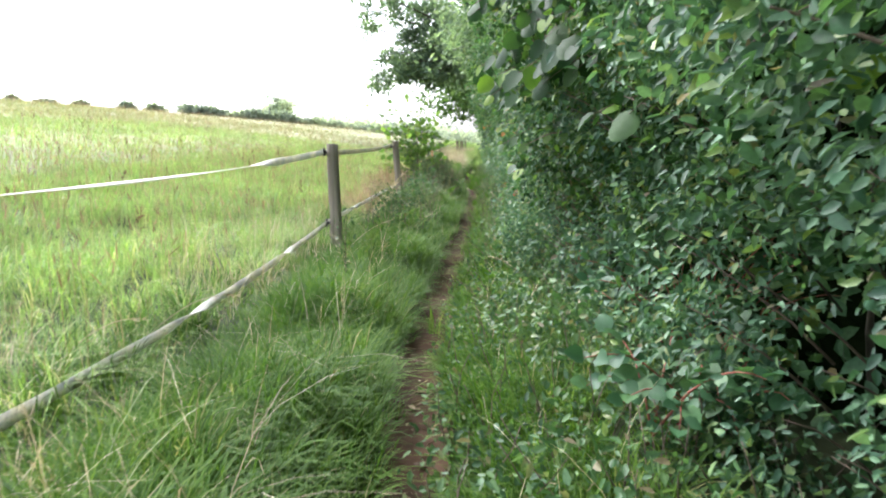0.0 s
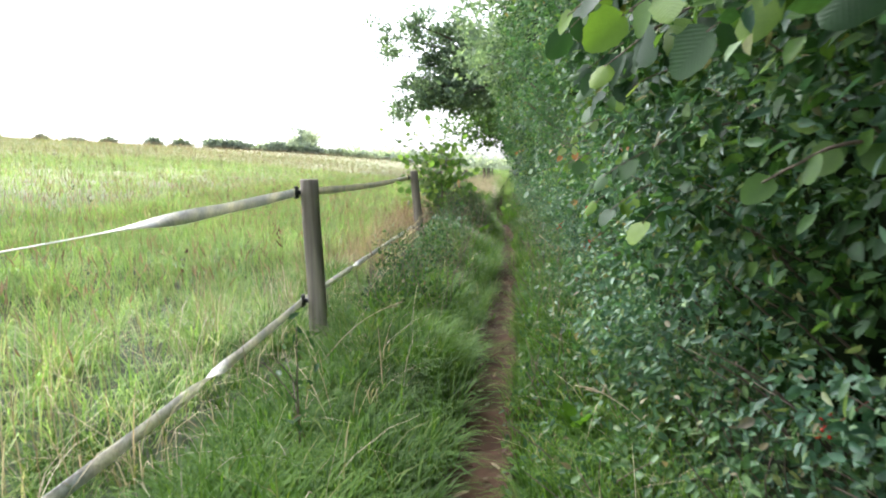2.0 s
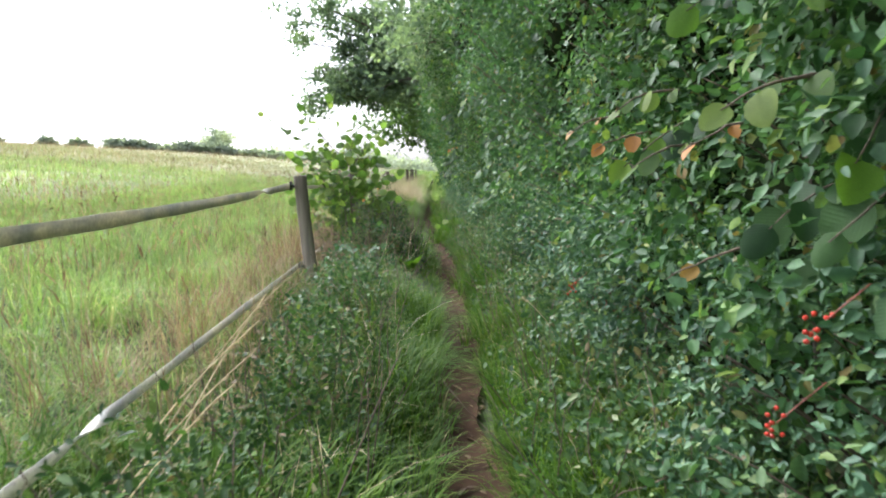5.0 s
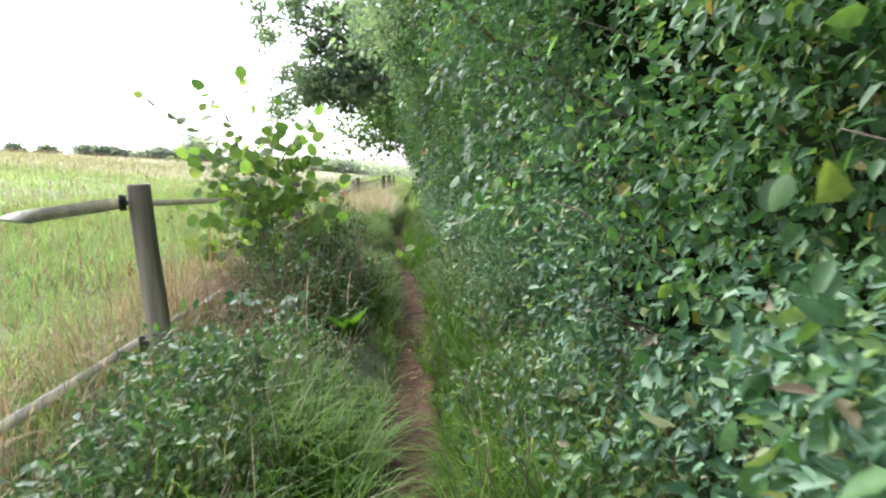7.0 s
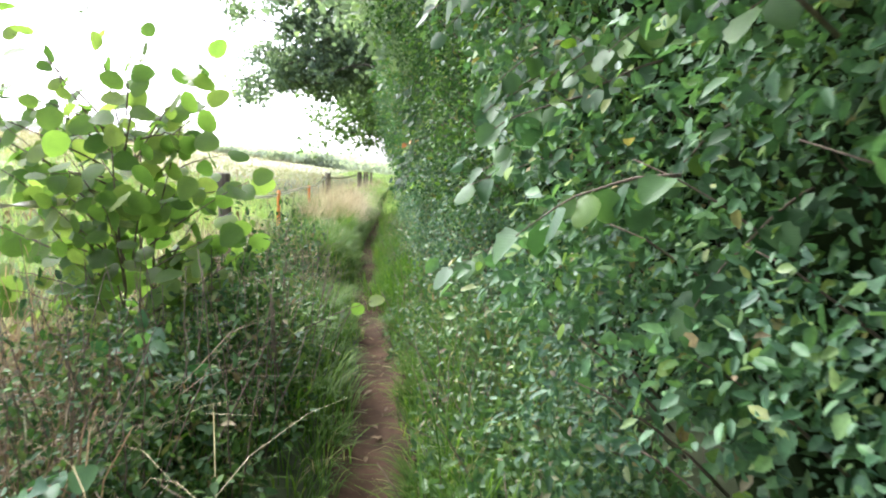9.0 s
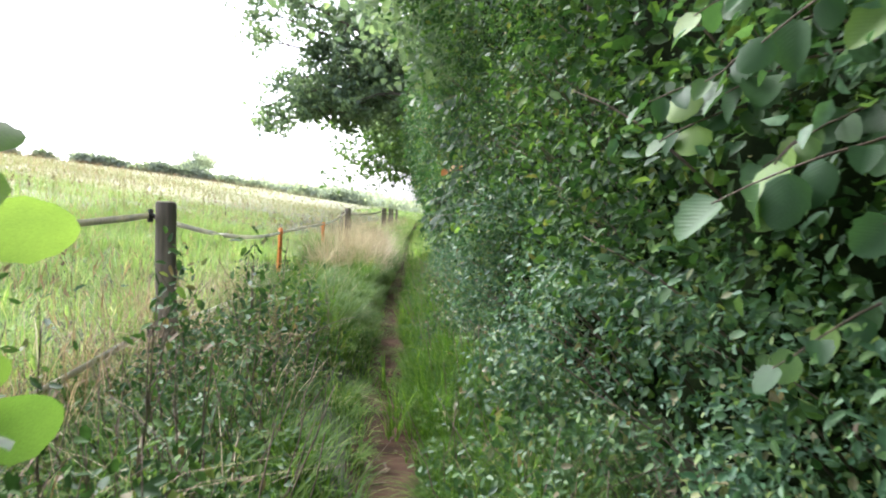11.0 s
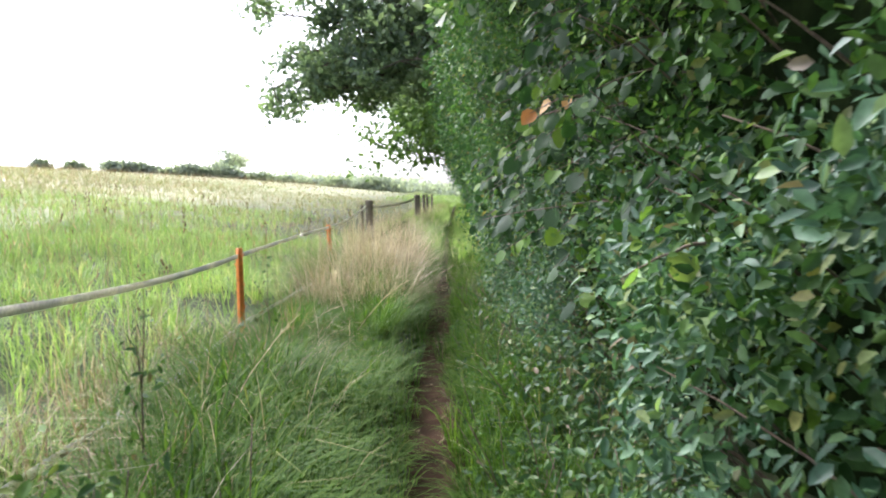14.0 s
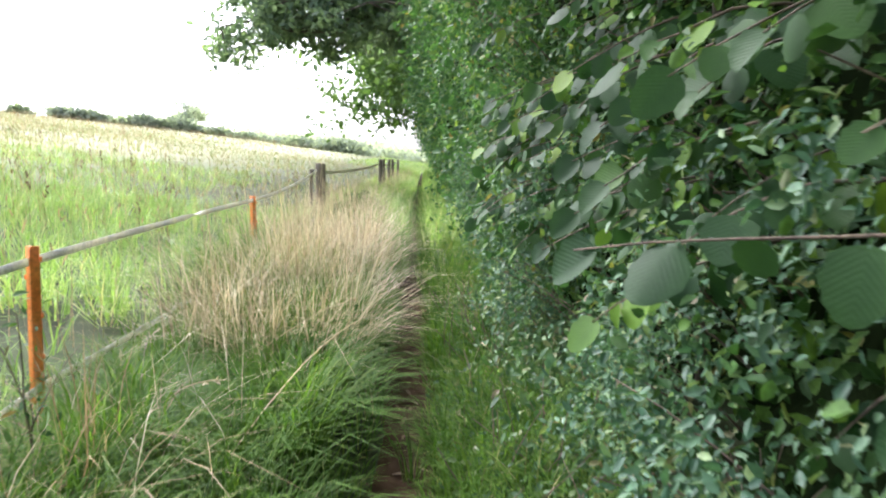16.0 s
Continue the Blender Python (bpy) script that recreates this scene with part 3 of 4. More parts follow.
def face(y, z):
    """How far the hedge's outer leaves reach towards the path."""
    off = np.interp(z, [0, .3, .8, 1.3, 1.8, 2.4, 3.2, 4.5, 7, 10], [.62, .78, .8, .74, .7, .66, .44, .16, .5, 2.2])
    off = off + np.interp(y, [-2, 2, 4.5, 6.5], [.32, .32, .18, 0]) * (1 - step(1.1, 1.6, z))
    off = off + np.interp(y, [12, 14, 16, 18, 20], [0, .06, .12, .1, 0]) * (1 - step(.9, 1.5, z))
    off = off - .55 * step(30, 50, y) * step(1.2, 3, z)
    f = np.interp(y + .35 * np.sin(2 * z), edges, np.arange(len(edges))) % 1
    off = off + .34 * (2 * f - 1) ** 4 * step(.7, 1.4, z)
    return lane(y) + off + .33 * lumps(y, z) + .3 * np.sin(.9 * y + .6 * z) * np.sin(.5 * y - 1.1 * z + 1) * step(1.2, 2.4, z)


def hedge_leaves(n, y0, y1, z0, z1, size, slim, per=10, spread=.09, deep=.38):
    """Leaves in sprigs over a stretch of the hedge's face."""
    k = n // per
    y, z = rng.uniform(y0, y1, k), rng.uniform(z0, z1, k)
    # most sprigs gather on boughs that stand out of the face
    nb = max(8, int((y1 - y0) * (z1 - z0) * 3.2))
    by, bz, bo = rng.uniform(y0, y1, nb), rng.uniform(z0, z1, nb), rng.uniform(.02, .2, nb)
    pick = rng.integers(0, nb, k)
    dy, dz = rng.normal(0, .17, k), rng.normal(0, .12, k)
    on = rng.uniform(0, 1, k) < .48
    y, z = np.where(on, np.clip(by[pick] + dy, y0, y1), y), np.where(on, np.clip(bz[pick] + dz - .35 * np.abs(dy), z0, z1), z)
    proud = np.where(on, bo[pick] * np.exp(-(dy ** 2 + dz ** 2) / .06), 0)
    keep = ~(open_spot(y, z) & (z < 3.4)) | (rng.uniform(0, 1, k) < .12)
    y, z, proud = y[keep], z[keep], proud[keep]
    k = len(y)
    dep = deep * rng.beta(1.1, 1.8, k) - proud
    c = np.column_stack([face(y, z) + dep, y, z])
    out = np.column_stack([-np.ones(k), rng.normal(0, .7, k), rng.normal(.1, .6, k)])
    c, out = np.repeat(c, per, 0), unit(np.repeat(out, per, 0))
    n = len(c)
    s = rng.uniform(-1, 1, (n, 1))
    pos = c + out * s * spread * 1.3 + rng.normal(0, spread * .45, (n, 3))
    pos[:, 2] = np.maximum(pos[:, 2], height(pos[:, 0], pos[:, 1]) + .02)
    ax = out * .5 + rng.normal(0, .7, (n, 3)) + np.array([-.15, 0, -.4])
    nm = np.array([-.6, -.15, .62]) + rng.normal(0, .58, (n, 3))
    L = size * rng.uniform(.45, 1.4, n)
    return leaves(pos, ax, nm, L, L * slim * rng.uniform(.65, 1.25, n), .18, .16)


def twigs(n, y0, y1, z0, z1, thick=.004, length=.6):
    geos = []
    for k in range(n):
        y, z = rng.uniform(y0, y1), rng.uniform(z0, z1)
        x = float(face(y, z))
        a = np.array([x + .5, y + rng.normal(0, .25), max(.1, z - .35)])
        b = np.array([x + rng.uniform(-.02, .15), y, z])
        geos.append(tube(bend(a, b, -.04, 5, .012, k), np.linspace(thick * 1.6, thick * .5, 5), 4))
    return join(geos)


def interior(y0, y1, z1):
    """A near-black sheet for the dense twigs and shade behind the outer leaves."""
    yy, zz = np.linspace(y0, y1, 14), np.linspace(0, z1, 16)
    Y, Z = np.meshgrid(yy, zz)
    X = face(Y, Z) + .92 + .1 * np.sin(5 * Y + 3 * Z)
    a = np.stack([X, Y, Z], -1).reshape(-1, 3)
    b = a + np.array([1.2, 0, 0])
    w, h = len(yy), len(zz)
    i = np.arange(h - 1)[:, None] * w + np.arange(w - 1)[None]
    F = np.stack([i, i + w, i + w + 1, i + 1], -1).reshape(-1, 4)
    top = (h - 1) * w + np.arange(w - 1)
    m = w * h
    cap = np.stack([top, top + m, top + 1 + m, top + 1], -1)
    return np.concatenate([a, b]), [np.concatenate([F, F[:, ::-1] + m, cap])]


# the hedge's inner shade, put into a near-black colour
M_INNER_SHADE = plain("inner_hedge_shade", (0.005, 0.011, 0.003), (0.014, 0.022, 0.007), 5.0, 1.0, 0.15, distance=0.02)
M_INNER_SHADE.node_tree.nodes["Principled BSDF"].inputs["Specular IOR Level"].default_value = 0.04


def leaf_mesh(name, mat, teeth=.03, cup=.12, rounded=.7):
    """A broad toothed leaf one unit long, with its stalk at the origin."""
    s = np.array([0, .06, .18, .32, .47, .62, .75, .86, .94, 1.0])
    w = .5 * np.sin(np.pi * s ** .78) ** rounded * (1 - .12 * s)
    w[0], w[-1] = .03, .0
    rows = []
    for k, (u, ww) in enumerate(zip(s, w)):
        ww = ww * (1 + teeth * (-1) ** k)
        for c in (-1, 0, 1):
            back = .06 * abs(c) * (1 - u) ** 3
            rows.append((c * ww, u - back, cup * abs(c) * ww * 1.4 - .14 * u * u + .014 * (-1) ** k * abs(c) - .05 * cup * c * c))
    stalk = [(-.012, -.18, .02), (.012, -.18, .02)]
    V = np.array(rows + stalk)
    F = [[3 * k + c, 3 * k + c + 1, 3 * k + c + 4, 3 * k + c + 3] for k in range(len(s) - 1) for c in range(2)]
    F.append([len(V) - 2, len(V) - 1, 2, 0])
    return mesh_of(name, V, np.array(F), mat, True)


HAZEL = [leaf_mesh("hazel_leaf", M_HAZEL, cup=c, teeth=q, rounded=.5) for c, q in ((.1, .05), (.3, .06), (-.18, .05))]
HAZEL_LIT = [leaf_mesh("hazel_leaf", M_HAZEL_LIT, cup=c, teeth=q, rounded=.5) for c, q in ((.1, .05), (.3, .06), (-.18, .05))]
YOUNG = [leaf_mesh("sapling_leaf", M_SAPLING, cup=c, teeth=.03, rounded=.48) for c in (.1, -.1)]
BRAMBLE = [leaf_mesh("bramble_leaf", M_BRAMBLE, cup=c, teeth=.07) for c in (.25, .1)]
SPRIG = [leaf_mesh("hedge_leaf", M_HAZEL, cup=c, teeth=.0) for c in (.2, -.1)]


def aim(pos, axis, normal, size, wide=1.0):
    """The pose of a leaf at pos that points along axis."""
    a = Vector(axis).normalized()
    n = Vector(normal)
    n = (n - a * n.dot(a)).normalized()
    b = a.cross(n)
    m = Matrix((b, a, n)).transposed().to_4x4()
    return Matrix.Translation(Vector(pos)) @ m @ Matrix.Diagonal((size * wide, size, size, 1))


def spray(parent, meshes, a, b, count, size, sag=.06, hang=.7, seed=1, mat=None, label="", flat=None):
    """A twig with alternate leaves."""
    g = np.random.default_rng(seed)
    P = bend(a, b, -sag, 9, .012, seed)
    twig = part("branch", tube(P, np.linspace(.006, .0018, 9), 5), mat or M_TWIG, parent, label)
    along = unit(P[-1] - P[0])
    side = unit(np.cross(along, [0, 0, 1.0]))
    for k in range(count):
        s = (k + .6) / count
        q = P[min(7, int(s * 8))] * (1 - (s * 8) % 1) + P[min(8, int(s * 8) + 1)] * ((s * 8) % 1)
        sg = 1 if k % 2 else -1
        ax = side * sg * g.uniform(.4, 1) + along * g.uniform(.2, .8) + np.array([0, 0, -hang * g.uniform(.4, 1.3)]) + g.normal(0, .2, 3)
        if k == count - 1:
            ax = along + np.array([0, 0, -hang * .5])
        nm = np.array([-.6, -.6, .45]) + g.normal(0, .35, 3) if flat is None else np.array(flat) + g.normal(0, .35, 3)
        size_k = size * g.uniform(.65, 1.15)
        ax = unit(ax)
        placed("leaf", meshes[int(g.integers(len(meshes)))], twig, aim(q + ax * size_k * .18, ax, nm, size_k, g.uniform(.85, 1.1)))
    return twig


def lower_shrub(y0, y1, n, size, label, high=1.15):
    yc = (y0 + y1) / 2
    x = float(face(yc, .2)) + .35
    top = thing("hedge_shrub", (x, yc, float(height(np.array(x), np.array(yc)))), label, "shrub", "shrubs along the hedge foot")
    part("foliage", hedge_leaves(n, y0 - .25, y1 + .25, .02, high, size, .48, 12, .07, .42), M_PRIVET, top, kind="stuff")
    part("brushwood", twigs(26, y0, y1, .15, 1.0), M_TWIG, top, kind="stuff")
    return top


def upper_shrub(y0, y1, n, size, ztop, nhigh, label, mat):
    yc = (y0 + y1) / 2
    x = float(face(yc, 1.0)) + .9
    top = thing("hedge_tree", (x, yc, float(height(np.array(x), np.array(yc)))), label, "hedge", "tall bushes of the hedge")
    part("foliage", hedge_leaves(n, y0 - .4, y1 + .4, .85, 3.3, size, .6, 13, .12, .66), mat, top, kind="stuff")
    part("upper_foliage", hedge_leaves(nhigh, y0 - .5, y1 + .5, 3.1, ztop, size * 1.7, .65, 9, .2, .7), mat, top, kind="stuff")
    part("shade_sheet", interior(y0, y1, ztop - .3), M_INNER_SHADE, top)
    k = 2300
    y, z = rng.uniform(y0 - .3, y1 + .3, k), rng.uniform(.15, 3.6, k)
    L = rng.uniform(.05, .12, k)
    part("inner_foliage", leaves(np.column_stack([face(y, z) + rng.uniform(.4, .85, k), y, z]), rng.normal(0, 1, (k, 3)), np.array([-.6, -.1, .5]) + rng.normal(0, .5, (k, 3)), L, L * .6), mat, top, kind="stuff")
    k = 900
    y = rng.uniform(y0 - .3, y1 + .3, k)
    on_top = rng.uniform(0, 1, k) < .4
    z = np.where(on_top, ztop - rng.uniform(-.2, .5, k), rng.uniform(0.1, ztop, k))
    xx = face(y, z) + np.where(on_top, rng.uniform(.2, 2.3, k), 2.0 + rng.normal(0, .15, k))
    L = rng.uniform(.1, .19, k)
    part("rear_foliage", leaves(np.column_stack([xx, y, z]), rng.normal(0, 1, (k, 3)), np.array([.5, 0, .7]) + rng.normal(0, .5, (k, 3)), L, L * .65), mat, top, kind="stuff")
    geos = []
    for k in range(4):
        yy = yc + rng.uniform(-.4, .4) * (y1 - y0)
        a = np.array([x + rng.uniform(-.3, .2), yy, .05])
        geos.append(tube(bend(a + np.array([.5, 0, 0]), a + np.array([rng.uniform(0, .3), rng.uniform(-.4, .4), ztop * .75]), 0, 8, .05, k), np.linspace(.04, .01, 8), 6))
    part("stem", join(geos), M_BARK, top, kind="stuff")
    part("brushwood", twigs(34, y0, y1, 1.0, 3.0, .004), M_TWIG, top, kind="stuff")
    g = np.random.default_rng(int(yc * 10) + 100)
    for k in range(46):
        y, z = g.uniform(y0, y1), g.uniform(.9, 2.4)
        q = np.array([float(face(y, z)) - g.uniform(0, .07), y, z])
        ax = np.array([-.5, g.normal(0, .6), g.normal(-.5, .4)])
        placed("leaf", SPRIG[k % 2], top, aim(q, ax, np.array([-.5, -.2, .7]) + g.normal(0, .3, 3), size * g.uniform(.8, 1.35), .8))
    return top


for k in range(12):
    y0, y1 = edges[k], edges[k + 1]
    near = 1.0 if k > 0 else .4
    high = 1.85 if k in (1, 2) else 1.55 if k == 0 or k > 7 else 1.15
    lower_shrub(y0, y1, int(6600 * high * near * (.7 if k in (5, 8) else 1)), .036 + .006 * (k % 3), "dense low shrub of small grey-green leaves at the hedge foot", high)
    # each stretch's leaf colour carries its light and shade
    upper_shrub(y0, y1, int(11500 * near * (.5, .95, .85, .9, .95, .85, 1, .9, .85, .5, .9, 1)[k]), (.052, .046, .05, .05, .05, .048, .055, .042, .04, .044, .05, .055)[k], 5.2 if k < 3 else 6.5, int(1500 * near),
                ("tall overgrown hedge bush with broad green leaves", "tall hedge bush with bluish-green leaves, lightened for brighter light", "tall hedge bush with small green leaves, darkened for shade")[(0, 1, 2, 1, 0, 1, 1, 2, 2, 2, 0, 0)[k]],
                (M_HEDGE, M_HEDGE_LIT, M_HEDGE_SHADED, M_HEDGE_LIT, M_HEDGE, M_HEDGE_LIT, M_HEDGE_LIT, M_HEDGE_SHADED, M_HEDGE_SHADED, M_HEDGE_SHADED, M_HEDGE, M_HEDGE)[k])
for k, (y0, y1) in enumerate(((31.5, 36), (36, 41), (41, 47), (47, 54), (54, 62), (62, 72), (72, 86), (86, 104))):
    yc = (y0 + y1) / 2
    top = thing("hedge_tree", (float(face(yc, 1)) + 1, yc, .2), "tall distant hedge bush in full green leaf", "hedge", "tall bushes of the hedge")
    part("foliage", hedge_leaves(5200, y0 - .5, y1 + .5, .05, 7.5, .12, .6, 9, .22, .8), M_HEDGE, top, kind="stuff")
    part("shade_sheet", interior(y0, y1, 7), M_INNER_SHADE, top)


# ---- hazel branches over the path ----
def hazel(name_y, x, z, label, sprays, size, seed, more=(0, 0, 0, 0, 0), kinds=HAZEL):
    top = thing("hazel_bush", (x + .5, name_y, .15), label, "hazel bush", "hazel in the hedge")
    part("stem", join([tube(bend((x + 1.1 + .1 * k, name_y + .2 * k - .2, .1), (x + .85, name_y + .35 * k - .35, z + .1), .05, 8, .02, seed + k), np.linspace(.02, .008, 8), 6) for k in range(3)]), M_BARK, top)
    for k, (a, b, n) in enumerate(sprays):
        spray(top, kinds, a, b, n, size * (1 + .1 * math.sin(k * 2.1)), .05, 1.1, seed * 31 + k)
    g = np.random.default_rng(seed)
    count, y0, y1, z0, z1 = more
    for k in range(count):
        y, z = g.uniform(y0, y1), g.uniform(z0, z1)
        f = float(face(y, z))
        spray(top, kinds, (f + .3, y + g.normal(0, .15), z + .12), (f - g.uniform(.04, .2), y + g.normal(0, .15), z - g.uniform(0, .15)), 9, size * g.uniform(.8, 1.1), .04, 1.1, seed * 77 + k)
    return top


hazel(3.0, 1.1, 1.7, "hazel bush with drooping broad green leaves over the path",
      [((1.7, 2.6, 1.75), (1.06, 2.5, 1.42), 9), ((1.75, 2.3, 1.9), (1.2, 2.3, 1.62), 8), ((1.5, 3.4, 1.9), (.84, 3.7, 1.62), 9), ((1.4, 3.0, 2.0), (.86, 3.2, 1.75), 8),
       ((1.6, 4.2, 1.9), (.9, 4.4, 1.8), 8), ((1.6, 2.2, 2.1), (1.05, 2.1, 1.9), 7), ((1.5, 4.6, 2.3), (.8, 4.8, 2.05), 8), ((1.75, 1.9, 1.8), (1.18, 1.95, 1.52), 7), ((1.8, 1.9, 1.65), (1.25, 1.95, 1.36), 7), ((1.6, 2.9, 1.6), (.98, 3.0, 1.44), 8)], .12, 3, (40, 2.6, 5.6, 1.5, 2.6))
hazel(6.5, .95, 1.8, "hazel bush hanging long green leaves beside the path",
      [((1.3, 6.3, 2.0), (.66, 6.3, 1.78), 8), ((1.4, 6.6, 1.9), (.72, 6.55, 1.66), 8), ((1.3, 7.4, 1.75), (.86, 7.5, 1.42), 8), ((1.4, 5.8, 2.2), (.75, 5.7, 2.0), 8),
       ((1.4, 7.9, 1.5), (.85, 7.9, 1.2), 7), ((1.4, 8.4, 2.1), (.75, 8.5, 1.8), 8), ((1.3, 5.0, 1.95), (.9, 5.2, 1.75), 7), ((1.3, 9.2, 1.6), (.8, 9.3, 1.35), 8)], .115, 5, (22, 5.4, 8.8, 1.1, 2.5))
hazel(15.5, .95, 1.7, "hazel bush with large hanging leaves leaning to the path",
      [((1.5, 15.2, 1.55), (.58, 15.4, 1.32), 12), ((1.4, 15.7, 1.25), (.5, 15.6, .9), 12), ((1.4, 15.9, 1.95), (.78, 15.9, 1.72), 11), ((1.5, 14.6, 1.6), (1.0, 14.3, 1.3), 11),
       ((1.5, 14.2, 1.35), (1.05, 14.0, 1.0), 11), ((1.5, 15.0, 2.0), (.9, 14.8, 1.75), 10), ((1.5, 14.0, 1.95), (1.0, 13.7, 1.75), 10), ((1.4, 16.4, 1.6), (.75, 16.5, 1.4), 9),
       ((1.6, 14.5, 1.0), (1.15, 14.4, .6), 10), ((1.5, 15.4, .95), (.95, 15.3, .6), 10), ((1.4, 13.2, 1.7), (.95, 13.0, 1.5), 8)], .108, 7, (38, 14.3, 17.2, 1.1, 2.4), HAZEL_LIT)
hazel(23.4, .5, 1.8, "hazel bush with big round green leaves at head height",
      [((1.0, 22.6, 1.36), (.10, 23.3, 1.28), 8), ((1.0, 23.2, 1.95), (.30, 23.4, 1.62), 10), ((1.1, 22.9, 1.75), (.38, 22.9, 1.5), 10), ((1.0, 22.4, 2.0), (.42, 22.45, 1.78), 9),
       ((1.0, 24.0, 1.9), (.36, 24.2, 1.55), 10), ((1.1, 23.6, 1.55), (.5, 23.6, 1.3), 9), ((1.1, 24.6, 1.7), (.4, 24.8, 1.45), 9), ((1.1, 22.9, 1.05), (.55, 22.9, .8), 8),
       ((1.1, 23.5, 1.0), (.75, 23.5, .75), 8), ((1.0, 25.4, 2.0), (.35, 25.6, 1.75), 9), ((1.0, 21.7, 1.6), (.6, 21.6, 1.4), 7), ((1.0, 23.0, 1.3), (.45, 22.8, 1.02), 9), ((.9, 24.3, 1.35), (.22, 24.4, 1.12), 9), ((1.0, 22.5, 1.72), (.5, 22.3, 1.5), 8), ((.9, 25.0, 1.9), (.1, 25.2, 1.72), 9)], .11, 9, (84, 22.6, 27.0, 1.05, 2.7))


TURNED = [leaf_mesh("turning_leaf", M_AUTUMN, cup=.2, teeth=.05)]
for x, y, z, n, sz in ((.3, 22.44, 1.8, 3, .085), (.7, 9.4, 1.42, 2, .07), (.72, 8.5, 1.02, 1, .07), (.88, 7.45, 1.42, 2, .07), (.78, 8.6, 1.4, 2, .06), (.62, 9.6, 1.5, 2, .06)):
    top = thing("hazel_sprig", (x + .2, y, z + .05), "hazel sprig with leaves turning orange", "hazel sprig", "turning sprigs")
    spray(top, TURNED, (x + .25, y + .05, z + .08), (x, y, z), n, sz, .02, 1.0, int(y * 10))

for x, y, z, n in ((.68, 9.0, 1.55, 5), (.7, 7.3, 1.58, 4), (.66, 8.0, 1.47, 4), (.72, 8.9, 1.35, 3), (.75, 3.9, 1.3, 4), (.72, 5.2, 1.62, 4), (.3, 22.8, 1.78, 4), (.35, 20.9, 1.2, 2)):
    top = thing("hazel_sprig", (x + .2, y, z + .05), "hazel sprig with yellow-green leaves", "hazel sprig", "yellowing sprigs")
    spray(top, YOUNG, (x + .25, y + .05, z + .08), (x, y, z), n, .08, .02, .8, int(y * 10) + 3)


# ---- brambles and berries ----
def bramble(x, y, r, h, arcs, seed, label):
    g = np.random.default_rng(seed)
    z0 = float(height(np.array(x), np.array(y)))
    top = thing("bramble_bush", (x, y, z0), label, "bramble")
    for k in range(arcs):
        ang = g.uniform(0, 6.3)
        b = np.array([x + r * g.uniform(.3, 1) * math.cos(ang), y + r * g.uniform(.3, 1) * math.sin(ang), z0 + h * g.uniform(.25, 1)])
        spray(top, BRAMBLE, (x + g.normal(0, .1), y + g.normal(0, .1), z0 + .02), b, 12, .075, .12, .35, seed * 17 + k, M_REDSTEM, "reddish bramble stem", flat=(-.3, -.3, .9))
    return top


bramble(1.6, 3.3, .8, .85, 26, 41, "bramble bush with green toothed leaves and red stems")
bramble(1.35, 2.5, .6, .55, 16, 42, "low bramble with fresh green leaves by the hedge")
bramble(-.6, 15.0, .45, .5, 7, 45, "broad-leaved bramble in the tangle beside the path")
bramble(-.75, 14.1, .45, .4, 6, 46, "low leafy bramble on the bank")
bramble(-.55, 16.4, .4, .5, 6, 47, "bramble shoots among weeds beside the path")
bramble(1.25, 20.6, .5, .7, 8, 43, "bramble with grey-green leaves in the hedge foot")
bramble(1.15, 11.4, .5, .7, 8, 44, "bramble growing out of the hedge foot")


def berries(x, y, z, seed):
    g = np.random.default_rng(seed)
    top = thing("berry_cluster", (x, y, z), "cluster of small red berries in the hedge", "berries", "red berries")
    part("stalk", tube(bend((x + .12, y, z + .1), (x, y, z), .0, 5), .002, 4), M_REDSTEM, top)
    bm = bmesh.new()
    bmesh.ops.create_icosphere(bm, subdivisions=1, radius=.007)
    me = bpy.data.meshes.new("berry")
    bm.to_mesh(me)
    me.materials.append(M_BERRY)
    for k in range(9):
        placed("berry", me, top, Matrix.Translation(Vector((x, y, z)) + Vector(g.normal(0, .022, 3))))


for k, (x, y, z) in enumerate(((1.5, 3.3, .42), (1.72, 3.9, .85), (1.45, 3.9, .9), (.82, 7.9, 1.0), (.85, 8.1, .72), (1.2, 4.6, .55), (.75, 10.2, .7))):
    berries(x, y, z, 60 + k)


# ---- fence ----
def post(x, y, top, lean_x, lean_y, r, mat, label, clips, name="fence_post"):
    z0 = float(height(np.array(x), np.array(y)))
    ob = thing(name, (x, y, z0), label, "fence post", "fence posts")
    n, sides = 16, 18
    zs = np.concatenate([np.linspace(-.25, top - z0 - .012, n - 2), [top - z0 - .004, top - z0]])
    g = np.random.default_rng(int(y * 7) + 50)
    rad = r * (1.04 - .06 * np.linspace(0, 1, n)) * (1 + g.normal(0, .008, n))
    rad[-1], rad[-2] = r * .8, r * .94
    P = np.column_stack([x + lean_x * zs + .004 * np.sin(zs * 5), y + lean_y * zs, z0 + zs])
    V, F = tube(P, rad, sides)
    V = V + g.normal(0, .0006, V.shape)
    part("post", (V, F), mat, ob, smooth=True)
    for z in clips:
        insulator(ob, x + lean_x * (z - z0), y + lean_y * (z - z0), z, r)
    return ob


def box(c, s, bev=.0):
    bm = bmesh.new()
    bmesh.ops.create_cube(bm, size=1)
    for v in bm.verts:
        v.co = Vector((v.co.x * s[0], v.co.y * s[1], v.co.z * s[2]))
    if bev:
        bmesh.ops.bevel(bm, geom=bm.edges, offset=bev, segments=1, affect='EDGES')
    bm.verts.index_update()
    V = np.array([v.co[:] for v in bm.verts]) + np.array(c)
    F = {}
    for f in bm.faces:
        F.setdefault(len(f.verts), []).append([v.index for v in f.verts])
    bm.free()
